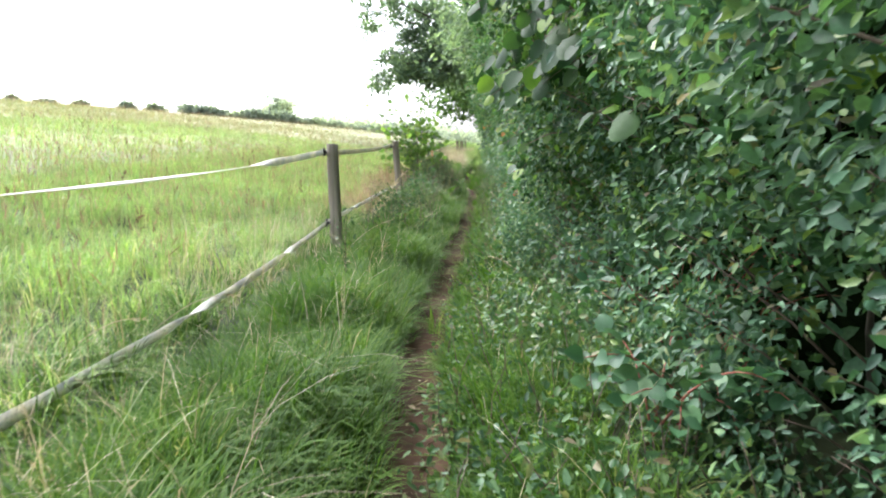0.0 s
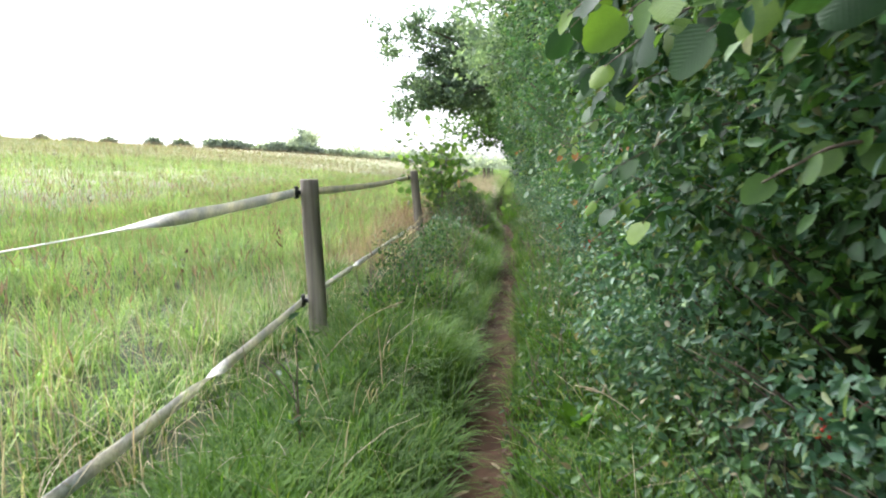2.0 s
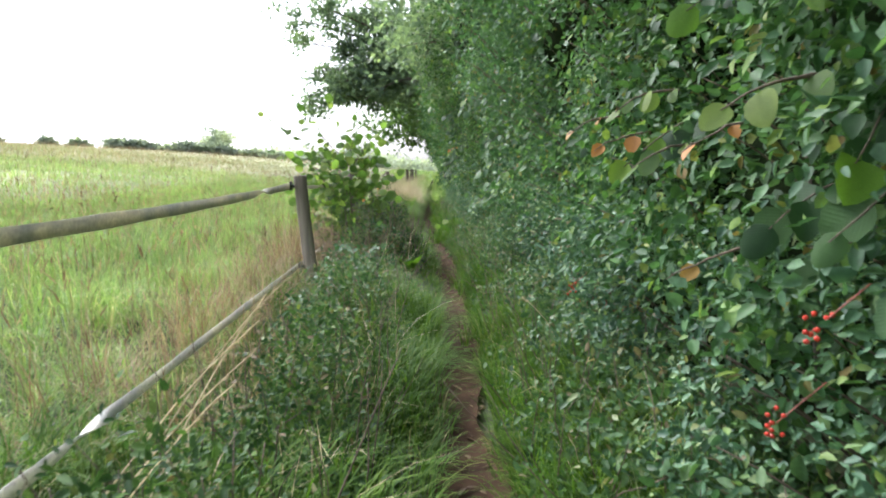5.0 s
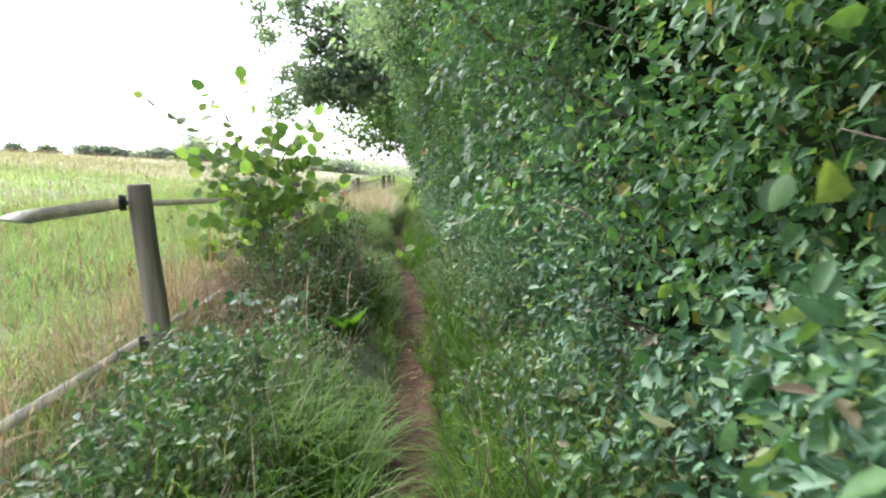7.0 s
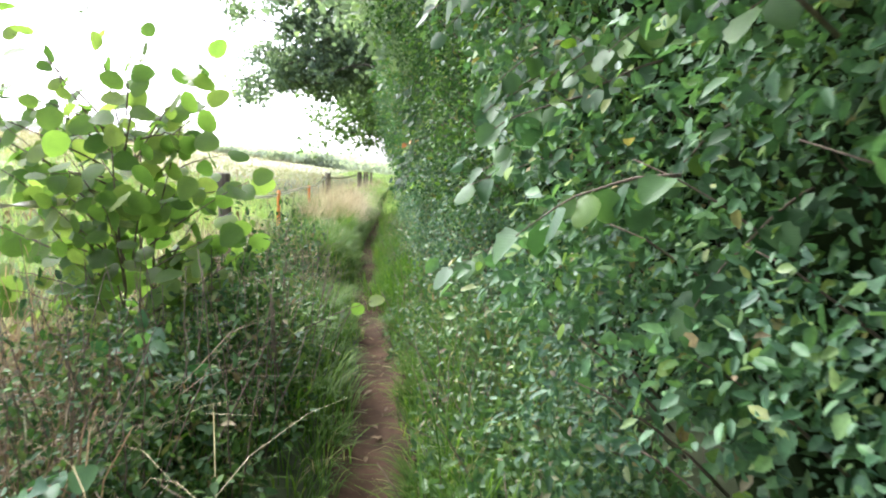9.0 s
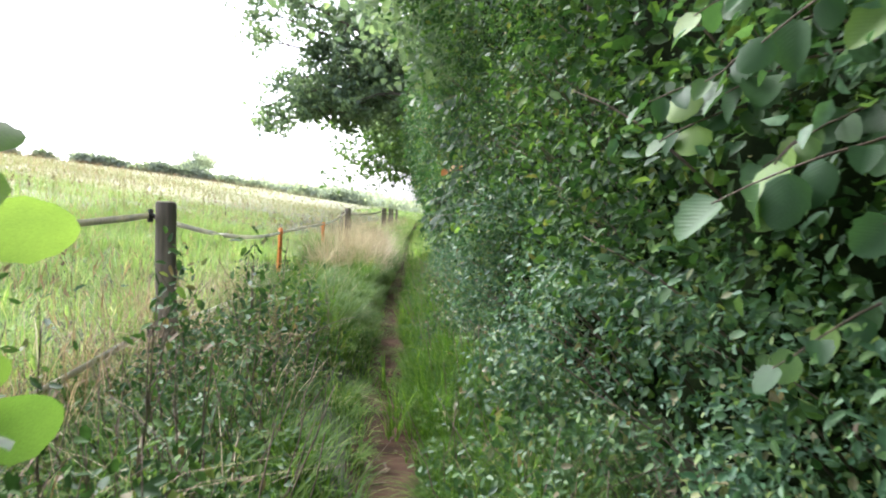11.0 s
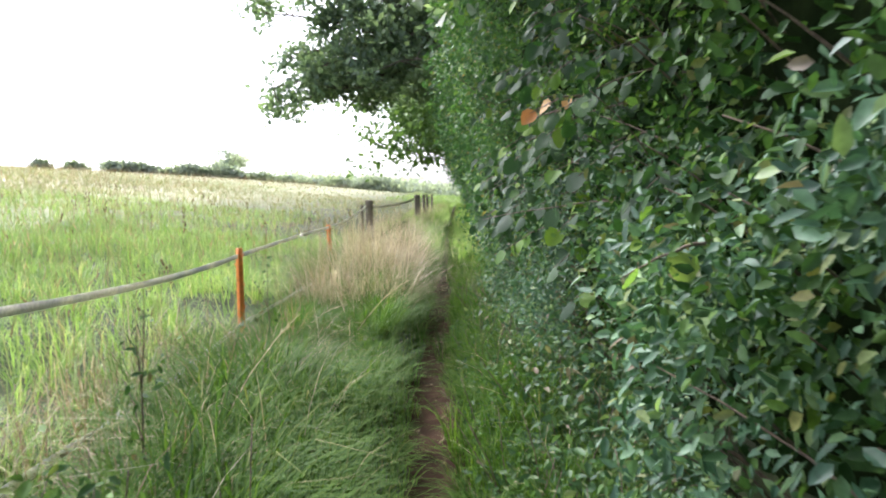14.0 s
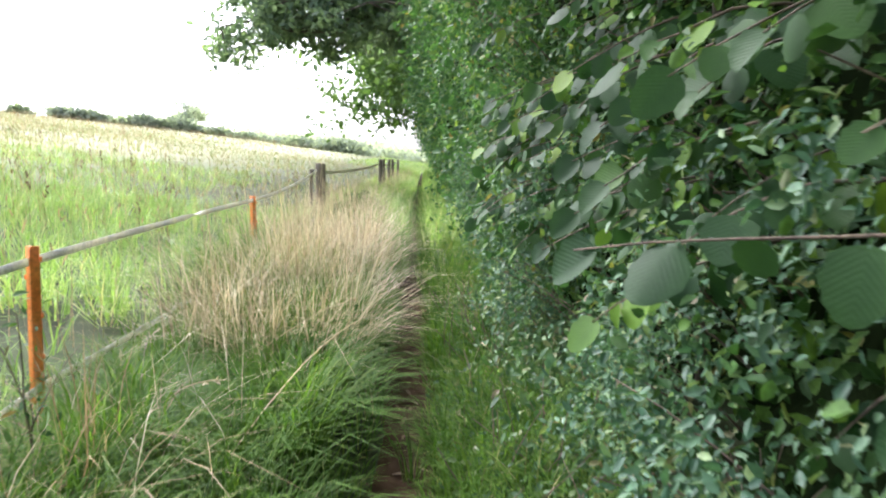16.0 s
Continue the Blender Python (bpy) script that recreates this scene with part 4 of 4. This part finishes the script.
    return V, [np.array(f) for f in F.values()]


def insulator(ob, x, y, z, r):
    """A black clip with a barred window that grips the tape on the field side."""
    cx, cy = x - r - .03, y - .02
    geo = [box((cx + .02, cy + .01, z), (.04, .03, .03), .004)]
    for dy in (-.034, 0, .034):
        geo.append(box((cx, cy + dy * .75, z), (.016, .009, .085), .002))
    for dz in (-.04, -.013, .013, .04):
        geo.append(box((cx + .001, cy, z + dz), (.013, .062, .008), .002))
    part("insulator", join(geo), M_BLACK, ob, "black plastic tape insulator")


A_P, B_P, C_P = (-1.12, 7.16), (-1.22, 13.06), (-1.6, 19.6)
post(-1.2, 1.15, 1.24, 0, 0, .063, M_WOOD, "round weathered grey wooden fence post", (1.16, .36))
post(*A_P, 1.30, -.02, .02, .063, M_WOOD, "round weathered grey-brown wooden fence post in long grass", (1.21, .45))
post(*B_P, 1.34, -.06, .0, .062, M_WOOD, "weathered wooden fence post leaning slightly beside dry grass", (1.24, .46))
post(*C_P, 1.33, -.02, .0, .068, M_DARKWOOD, "dark weathered wooden fence post among weeds", (1.23, .46))
post(-1.99, 33.8, 1.34, -.01, 0, .085, M_DARKWOOD, "thick dark weathered wooden fence post", (1.2,))
post(-2.16, 33.7, 1.24, .02, 0, .03, M_DARKWOOD, "thin grey wooden stake against a thick post", ())
for k, (x, y) in enumerate(((-1.80, 46), (-1.77, 47.8), (-1.70, 49.8), (-1.64, 52.2), (-1.56, 55.2))):
    post(x, y, 1.42, .02 * (-1) ** k, 0, .06, M_DARKWOOD, "dark distant wooden fence post", ())


def tape(knots, width, mat, label, twist=(), seed=0, turn=np.pi, start=0.0):
    """A woven fence tape hung in slack lengths, with a few turns."""
    P = []
    for (a, b, sag) in knots:
        n = max(8, int(np.linalg.norm(np.array(b) - np.array(a)) / .09))
        P.append(bend(a, b, sag, n)[:-1])
    P = np.concatenate(P + [np.array([knots[-1][1]])])
    g = np.random.default_rng(seed)
    T = unit(np.gradient(P, axis=0))
    side = unit(np.cross(T, [0, 0, 1.0]))
    up = np.cross(side, T)
    ang = start + .12 * np.sin(P[:, 1] * 2.1 + seed)
    for y0, y1 in twist:
        ang = ang + turn * step(y0, y1, P[:, 1])
    U = np.cos(ang)[:, None] * up + np.sin(ang)[:, None] * side
    N = np.cross(T, U)
    w = width / 2 * (1 + .06 * np.sin(P[:, 1] * 7))[:, None]
    th = .0012
    rows = np.stack([P + U * w + N * th, P + U * w - N * th, P - N * th * 1.1, P - U * w - N * th, P - U * w + N * th, P + N * th * 1.1], 1)
    n = len(P)
    i = np.arange(n - 1)[:, None] * 6
    k = np.arange(6)[None]
    k2 = (k + 1) % 6
    F = np.stack([i + k, i + k2, i + 6 + k2, i + 6 + k], -1).reshape(-1, 4)
    return whole("fence_tape", (rows.reshape(-1, 3), F), mat, label, "fence tape", group="fence tapes")


tape([((-1.24, -3.5, 1.1), (-1.24, 1.06, 1.14), .05), ((-1.24, 1.06, 1.14), (-1.235, 7.14, 1.21), .05)], .06, M_TAPE, "white woven fence tape strung between wooden posts", ((4.9, 5.7),), 1, np.pi / 2, np.pi / 2)
tape([((-1.235, 7.14, 1.21), (-1.39, 13.04, 1.24), .03)], .06, M_OLDTAPE, "grey weathered fence tape at the top of the posts", ((11.6, 12.3),), 2)
tape([((-1.39, 13.04, 1.24), (-1.72, 19.58, 1.23), .06)], .04, M_OLDTAPE, "grey fence tape running behind a young shrub", ((15.0, 15.8),), 3)
tape([((-1.72, 19.58, 1.23), (-2.02, 25.13, .93), .10), ((-2.02, 25.13, .93), (-1.95, 29.0, .99), -.01), ((-1.95, 29.0, .99), (-2.05, 33.7, 1.22), .05)], .04, M_TAPE, "slack pale fence tape tied to orange stakes", ((21, 21.8), (27, 27.6)), 4)
tape([((-2.0, 33.8, 1.18), (-1.86, 46, 1.25), .06), ((-1.86, 46, 1.25), (-1.62, 55.2, 1.25), .03)], .06, M_OLDTAPE, "distant fence tape between dark posts", (), 5)
tape([((-1.2, -3.5, .36), (-1.24, 1.06, .32), .03), ((-1.24, 1.06, .32), (-1.22, 7.14, .45), .09)], .058, M_TAPE, "white woven fence tape hanging low over the grass", ((3.4, 4.4), (5.4, 6.0)), 6)
tape([((-1.22, 7.14, .45), (-1.35, 13.04, .47), .0)], .05, M_TAPE, "pale low fence tape half hidden in dry grass", ((8.6, 9.2),), 7)
tape([((-1.35, 13.04, .47), (-1.71, 19.58, .46), .05)], .04, M_OLDTAPE, "low fence tape tangled in undergrowth", ((14, 15),), 8)
tape([((-1.71, 19.58, .46), (-2.0, 25.13, .33), .08), ((-2.0, 25.13, .33), (-1.95, 29.0, .38), .02), ((-1.95, 29.0, .38), (-2.0, 33.7, .5), .03)], .04, M_TAPE, "low slack fence tape lying in the grass", ((22, 23),), 9)


def stake(x, y, top, lean, label):
    z0 = float(height(np.array(x), np.array(y)))
    ob = thing("plastic_stake", (x, y, z0), label, "fence stake", "orange plastic stakes")
    zs = np.linspace(-.1, top - z0, 10)
    prof = np.array([(-.022, -.004), (-.006, -.006), (-.005, -.02), (.005, -.02), (.006, -.006), (.022, -.004), (.022, .004), (.005, .006), (-.005, .006), (-.022, .004)])
    rows = np.array([[(x + lean * z + 1.5 * u * (1 - .15 * z), y + 1.4 * v, z0 + z) for u, v in prof] for z in zs])
    n = len(prof)
    i = np.arange(len(zs) - 1)[:, None] * n
    k = np.arange(n)[None]
    F = np.stack([i + k, i + (k + 1) % n, i + n + (k + 1) % n, i + n + k], -1).reshape(-1, 4)
    cap = np.array([[(len(zs) - 1) * n + j for j in (0, 1, 8, 9)], [(len(zs) - 1) * n + j for j in (1, 2, 3, 8)], [(len(zs) - 1) * n + j for j in (4, 5, 6, 7)]])
    part("shaft", (rows.reshape(-1, 3), np.concatenate([F, cap])), M_ORANGE, ob)
    for z in (.3, .5, .68, top - z0 - .07):
        s = 1 if int(z * 10) % 2 else -1
        part("lug", join([box((x + lean * z + s * .03, y, z0 + z), (.022, .01, .008), .002), box((x + lean * z + s * .038, y, z0 + z + .01), (.007, .01, .024), .002)]), M_ORANGE, ob)


stake(-2.03, 25.15, 1.0, .02, "bright orange plastic fence stake standing in grass")
stake(-1.94, 29.0, 1.03, -.03, "orange plastic fence stake in dry straw grass")


# ---- young shrub, weeds and undergrowth by the fence ----
sap = thing("hazel_sapling", (-1.15, 15.9, float(height(np.array(-1.15), np.array(15.9)))), "young hazel shrub with sparse round light green leaves by the fence", "sapling")
g = np.random.default_rng(5)
for k in range(4):
    foot = np.array([-1.15 + g.normal(0, .04), 15.9 + g.normal(0, .05), .15])
    tip = np.array([-1.2 + .3 * math.cos(k * 1.6), 15.9 + .3 * math.sin(k * 1.6), 1.6 + .12 * (k % 3)])
    part("stem", tube(bend(foot, tip, 0, 8, .035, k), np.linspace(.008, .003, 8), 6), M_TWIG, sap)
for k in range(66):
    ang, z = k * 2.4, .42 + 1.23 * (k / 66) ** 1.25
    a = np.array([-1.2 + .12 * math.cos(ang), 15.9 + .12 * math.sin(ang), z])
    reach = g.uniform(.3, .68) * (1.12 - .3 * k / 66)
    b = a + np.array([reach * math.cos(ang) - .08, reach * math.sin(ang) * .7, g.uniform(.0, .5)])
    spray(sap, YOUNG, a, b, 9 if k < 46 else 6, .118, .02, .5, 400 + k, flat=(-.1, -.9, .45))

for k, (a, b) in enumerate((((-1.3, 15.9, 1.35), (-2.3, 15.7, 2.15)), ((-1.25, 15.9, 1.4), (-1.75, 15.8, 2.2)), ((-1.2, 15.9, 1.45), (-1.1, 15.95, 2.05)), ((-1.15, 15.9, 1.4), (-.72, 15.8, 1.95)), ((-1.3, 15.9, 1.2), (-2.2, 15.9, 1.65)), ((-1.2, 15.9, 1.45), (-1.4, 15.9, 2.3)))):
    spray(sap, YOUNG, a, b, 12, .11, .03, .4, 470 + k, flat=(-.1, -.9, .45))
spray(sap, YOUNG, (-.55, 16.3, .3), (.08, 16.18, .6), 6, .085, .03, .3, 990, flat=(-.1, -.8, .6))


def undergrowth(x0, x1, y0, y1, h, n, size, label, mat=M_UNDER):
    k = n // 8
    y, x = rng.uniform(y0, y1, k), rng.uniform(x0, x1, k)
    edge = np.clip(np.minimum((x - x0) / (x1 - x0), (x1 - x) / (x1 - x0)) * 3, .25, 1) * np.clip(np.minimum(y - y0, y1 - y) * 1.5 + .3, .2, 1)
    z = height(x, y) + h * edge * rng.uniform(.05, 1, k) * (1 + .3 * np.sin(3 * y + 4 * x))
    c = np.repeat(np.column_stack([x, y, z]), 8, 0) + rng.normal(0, .05, (k * 8, 3))
    c[:, 2] = np.maximum(c[:, 2], height(c[:, 0], c[:, 1]) + .01)
    n = len(c)
    L = size * rng.uniform(.5, 1.3, n)
    top = thing("undergrowth", ((x0 + x1) / 2, (y0 + y1) / 2, .1), label, "undergrowth")
    part("foliage", leaves(c, rng.normal(0, 1, (n, 3)) + np.array([0, -.2, -.2]), np.array([0, -.3, .9]) + rng.normal(0, .5, (n, 3)), L, L * .5), mat, top, kind="stuff")
    geos = []
    for j in range(int((y1 - y0) * 30)):
        yy, xx = rng.uniform(y0, y1), rng.uniform(x0, x1)
        a = np.array([xx, yy, float(height(np.array(xx), np.array(yy)))])
        geos.append(tube(bend(a, a + np.array([rng.normal(0, .15), rng.normal(0, .15), h * rng.uniform(.6, 1.25)]), 0, 5, .02, j), np.linspace(.004, .0015, 5), 4))
    part("stalks", join(geos), M_TWIG, top, "thin dead brown stalks", kind="stuff")


undergrowth(-1.35, -.3, 14.1, 16.4, .68, 8000, .038, "dark tangled undergrowth of weeds and dead stalks")
undergrowth(-1.35, -.35, 16.5, 18.4, .42, 3600, .038, "low tangled weeds behind a young shrub", M_FOOT)
undergrowth(-.85, -.22, 14.2, 17.4, .62, 5200, .05, "dense leafy weeds crowding the path edge")
undergrowth(-1.2, -.25, 10.6, 13.8, .46, 9000, .045, "low weedy undergrowth on the bank", M_FOOT)
undergrowth(-1.5, -.5, 17.4, 21.2, .5, 6000, .042, "weeds with small dark leaves by a fence post")
undergrowth(.3, 1.7, 1.2, 6.8, .3, 12000, .045, "mixed weeds and small leaves at the hedge foot", M_FOOT)
undergrowth(-.95, -.25, 7.3, 10.8, .5, 9500, .036, "dark leafy weeds crowding the bank beside the path")
for y0, y1 in ((6.5, 10), (10, 13.6), (13.6, 17), (17, 20.5), (20.5, 24), (24, 28)):
    ym = (y0 + y1) / 2
    undergrowth(float(lane(ym)) + .25, float(lane(ym)) + 1.3, y0, y1, .36, 7600, .05, "small leafy weeds along the hedge foot", M_FOOT)
undergrowth(-1.9, -1.0, 29.5, 36, .5, 6000, .06, "dark weeds beside the far path")


def weed(x, y, h, n, lean, seed, leaf=.055):
    g = np.random.default_rng(seed)
    z0 = float(height(np.array(x), np.array(y)))
    top = thing("weed", (x, y, z0), "tall dark weed stalk with small sparse leaves", "weed", "tall weeds")
    P = bend((x, y, z0 - .01), (x + lean, y + g.normal(0, .08), z0 + h), .0, 9, .012, seed)
    part("stem", tube(P, np.linspace(.005, .002, 9), 5), M_TWIG, top)
    for k in range(3):
        q = P[3 + k]
        part("stem", tube(bend(q, q + np.array([g.normal(0, .15), g.normal(0, .15), h * .28]), -.02, 5, .01, k), np.linspace(.003, .0015, 5), 4), M_TWIG, top)
    q = P[2 + g.integers(0, 7, n)] + g.normal(0, .045, (n, 3))
    L = g.uniform(.35, 1, n) * leaf
    part("leaves", leaves(q, g.normal(0, 1, (n, 3)), np.array([0, -.4, .8]) + g.normal(0, .5, (n, 3)), L, L * .45), M_UNDER, top)


for k, (x, y, h, lean) in enumerate(((-.86, 18.75, 1.0, .05), (-1.05, 18.5, .85, -.12), (-.75, 18.9, .7, .1), (-.95, 19.4, .8, -.05), (-1.15, 18.2, .7, .08), (-.88, 16.5, 1.0, .0), (-.7, 16.9, .95, .06),
                                     (-.62, 17.2, .75, .05), (-1.0, 17.0, .9, -.05), (-.55, 5.0, .6, .03), (-.85, 20.6, .7, .1), (-1.25, 21.6, .8, .06), (-1.5, 24.2, .8, .05), (-.5, 12.4, .6, .0), (-.7, 18.2, .75, .04), (-1.0, 19.0, .95, .1), (-.62, 19.3, .6, .05), (-1.25, 18.9, .9, -.08), (-.8, 19.9, .65, .08))):
    weed(x, y, h, 46, lean, 700 + k, .085 if 18 < y < 20 else .055)


DOCK = leaf_mesh("dock_leaf", M_LUSH, cup=.22, teeth=.0)


def dock(x, y, n, size, seed):
    """A rosette of long broad leaves."""
    g = np.random.default_rng(seed)
    z0 = float(height(np.array(x), np.array(y)))
    top = thing("dock_plant", (x, y, z0), "dock with broad upright light green leaves beside the path", "dock plant", "docks")
    part("crown", tube(bend((x, y, z0 - .02), (x, y, z0 + .06), 0, 4), np.linspace(.012, .008, 4), 6), M_TWIG, top)
    for k in range(n):
        ang = k * 2.4 + g.uniform(-.3, .3)
        ax = np.array([math.cos(ang) * .7, math.sin(ang) * .7, g.uniform(.9, 1.9)])
        sk = size * g.uniform(.7, 1.15)
        placed("leaf", DOCK, top, aim(np.array([x, y, z0 + .04]) + unit(ax) * sk * .16, ax, (-math.cos(ang), -math.sin(ang), 1.0), sk, .62))


for k, (x, y, n, size) in enumerate(((-.28, 13.95, 8, .2), (-.5, 13.6, 7, .18), (-.45, 11.0, 6, .16), (.55, 5.6, 6, .16), (-.62, 14.6, 7, .2))):
    dock(x, y, n, size, 820 + k)


def straw_stem(x, y, h, dx, dy, seed):
    """One long fallen grass stem with a thin seed head."""
    g = np.random.default_rng(seed)
    z0 = float(height(np.array(x), np.array(y)))
    top = thing("straw_stem", (x, y, z0), "long bleached straw stem leaning over green grass", "straw", "fallen straw stems")
    P = bend((x, y, z0), (x + dx, y + dy, z0 + h), -.08, 9, .008, seed)
    part("stem", tube(P, np.linspace(.0035, .0018, 9), 5), M_STRAW, top)
    n = 16
    q = P[6] + (P[8] - P[6]) * g.uniform(0, 1, (n, 1))
    L = g.uniform(.02, .04, n)
    part("seed_head", leaves(q, np.tile(P[8] - P[6], (n, 1)) / .2 + g.normal(0, .3, (n, 3)), g.normal(0, 1, (n, 3)), L, L * .22), M_STRAW, top, kind="stuff")


for k, (x, y, h, dx, dy) in enumerate(((-1.0, 7.6, .55, .35, 1.3), (-.95, 7.5, .5, .3, 1.2), (-1.05, 7.9, .62, .4, 1.1), (-.9, 8.2, .7, .25, .9), (-1.1, 8.6, .75, .5, .7), (-1.5, 3.6, .25, .5, .3), (-1.7, 3.2, .3, .6, -.2),
                                       (-.9, 12.3, .3, .45, .3), (-1.0, 12.0, .22, .4, .15), (-1.2, 20.2, .25, .45, -.3), (-1.0, 24.2, .5, .5, .9), (-1.3, 25.2, .45, .7, .6), (-1.5, 24.9, .4, .5, -.3), (-.8, 25.6, .7, .2, .5),
                                       (-1.2, 22.0, .6, .3, .6), (-.9, 6.2, .4, .5, .3), (.75, 22.6, .3, -.2, .3), (.7, 23.2, .35, .2, -.3), (.8, 10.6, .4, -.25, .2), (.95, 5.3, .3, -.4, .2))):
    straw_stem(x, y, h, dx, dy, 860 + k)


# ---- trees ----
def tree(name, x, y, spread, base, top_z, n, size, seed, label, mat, trunk=.3, limbs=9, shift=(0, 0), low=None):
    g = np.random.default_rng(seed)
    z0 = float(height(np.array(float(x)), np.array(float(y))))
    ob = thing(name, (x, y, z0), label, "tree")
    P = bend((x, y, z0 - .2), (x + shift[0] * .3, y + shift[1] * .3, z0 + top_z * .8), 0, 10, .06, seed)
    part("trunk", tube(P, np.linspace(trunk, trunk * .25, 10), 9), M_BARK, ob)
    tips = []
    for k in range(limbs):
        s = P[3 + int(6 * k / limbs)]
        ang = k * 2.4 + g.uniform(-.4, .4)
        zz = z0 + base + (top_z - base) * g.uniform(.1, .95)
        wide = spread * math.sqrt(max(.15, 1 - abs((zz - z0 - base) / (top_z - base) - .4) ** 1.6)) * g.uniform(.65, 1.05)
        e = np.array([x + shift[0] + wide * math.cos(ang), y + shift[1] + wide * math.sin(ang), zz])
        Q = bend(s, e, g.uniform(-.3, .2), 8, .05 * spread / 3, seed + k)
        part("limb", tube(Q, np.linspace(trunk * .35, trunk * .06, 8), 6), M_BARK, ob)
        for j in range(5):
            q = Q[3 + j]
            for i in range(2):
                e2 = q + g.normal(0, 1, 3) * spread * np.array([.2, .2, .12])
                tips.append((q, e2))
    for q in low or ():
        s = P[5]
        Q = bend(s, q, -.5, 10, .05, seed + 99)
        part("limb", tube(Q, np.linspace(trunk * .4, trunk * .05, 10), 6), M_BARK, ob)
        for j in range(6):
            for i in range(3):
                tips.append((Q[4 + j], Q[4 + j] + g.normal(0, 1, 3) * np.array([.7, .7, .42])))
    part("branchwork", join([tube(bend(a, b, 0, 4, .05, k), np.linspace(trunk * .07, trunk * .02, 4), 4) for k, (a, b) in enumerate(tips)]), M_BARK, ob, kind="stuff")
    ends = np.array([b for a, b in tips])
    per = max(6, n // len(ends))
    c = np.repeat(ends, per, 0)
    r = spread * .13 if not low else .37
    clump = np.repeat(g.uniform(.6, 1.3, len(ends)), per)[:, None]
    c = c + g.normal(0, 1, c.shape) * np.array([r, r, r * .62]) * clump
    m = len(c)
    L = size * g.uniform(.6, 1.3, m)
    part("crown", leaves(c, g.normal(0, 1, (m, 3)), np.array([0, 0, .8]) + g.normal(0, .6, (m, 3)), L, L * .6), mat, ob, kind="stuff")
    return ob


tree("oak_tree", 1.6, 46.5, 5.6, 4.4, 13.0, 25000, .25, 21, "large oak with limbs reaching over the path and field", M_TREE_HAZED, .38, 16,
     low=((-7.1, 45.6, 5.7), (-6.6, 46.5, 5.2), (-4.6, 45.0, 5.5), (-7.4, 46, 8.6), (-6.2, 45, 10.4), (-3.2, 44.5, 7.4), (-5.0, 46, 7.2), (-3.2, 46, 9.5), (-5.4, 44.6, 6.2), (-6.8, 46.8, 7.2), (-7.6, 45.4, 9.8), (-4.6, 47, 11.2)))
tree("hedgerow_tree", 1.8, 63, 5.2, 2.6, 11, 15000, .38, 22, "light green tree at the far end of the hedge", M_LIME, .28, 28, shift=(-2.0, 0))
tree("hedgerow_tree", 2.3, 33, 3.6, 3.2, 10.5, 9000, .22, 23, "dense green tree rising behind the hedge", M_TREE_HAZED, .25, 14)
tree("hedgerow_tree", 2.2, 26, 3.3, 3.3, 9.5, 9000, .2, 24, "leafy tree growing within the hedge", M_TREE_HAZED, .22, 12)
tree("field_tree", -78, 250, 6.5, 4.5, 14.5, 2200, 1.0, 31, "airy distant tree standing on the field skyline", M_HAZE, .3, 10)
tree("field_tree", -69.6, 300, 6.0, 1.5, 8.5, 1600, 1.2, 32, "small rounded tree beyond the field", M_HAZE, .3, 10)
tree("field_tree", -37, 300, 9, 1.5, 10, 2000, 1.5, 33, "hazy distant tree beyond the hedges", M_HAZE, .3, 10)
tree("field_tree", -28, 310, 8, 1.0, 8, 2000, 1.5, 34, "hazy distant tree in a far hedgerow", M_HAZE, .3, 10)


def hedgerow(a, b, h, n, size, label, deep=2.0, seed=0):
    g = np.random.default_rng(seed)
    s = g.uniform(0, 1, n)
    xy = np.asarray(a)[None] * (1 - s[:, None]) + np.asarray(b)[None] * s[:, None]
    xy = xy + g.normal(0, deep * .35, (n, 2))
    span = float(np.hypot(b[0] - a[0], b[1] - a[1]))
    hh = h * (1 + .3 * np.sin(s * span * .35 + seed) + .25 * np.sin(s * span * .83 + 2 * seed)) * np.clip(np.minimum(s, 1 - s) * span / h, .1, 1) ** .5
    z = height(xy[:, 0], xy[:, 1]) + hh * g.uniform(0, 1, n) ** .8
    L = size * g.uniform(.6, 1.4, n)
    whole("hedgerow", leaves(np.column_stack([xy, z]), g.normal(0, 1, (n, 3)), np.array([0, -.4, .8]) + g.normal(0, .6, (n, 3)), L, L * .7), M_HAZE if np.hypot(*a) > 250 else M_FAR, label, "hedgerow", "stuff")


def polar(bearing, dist):
    return (dist * math.sin(radians(bearing)), dist * math.cos(radians(bearing)))


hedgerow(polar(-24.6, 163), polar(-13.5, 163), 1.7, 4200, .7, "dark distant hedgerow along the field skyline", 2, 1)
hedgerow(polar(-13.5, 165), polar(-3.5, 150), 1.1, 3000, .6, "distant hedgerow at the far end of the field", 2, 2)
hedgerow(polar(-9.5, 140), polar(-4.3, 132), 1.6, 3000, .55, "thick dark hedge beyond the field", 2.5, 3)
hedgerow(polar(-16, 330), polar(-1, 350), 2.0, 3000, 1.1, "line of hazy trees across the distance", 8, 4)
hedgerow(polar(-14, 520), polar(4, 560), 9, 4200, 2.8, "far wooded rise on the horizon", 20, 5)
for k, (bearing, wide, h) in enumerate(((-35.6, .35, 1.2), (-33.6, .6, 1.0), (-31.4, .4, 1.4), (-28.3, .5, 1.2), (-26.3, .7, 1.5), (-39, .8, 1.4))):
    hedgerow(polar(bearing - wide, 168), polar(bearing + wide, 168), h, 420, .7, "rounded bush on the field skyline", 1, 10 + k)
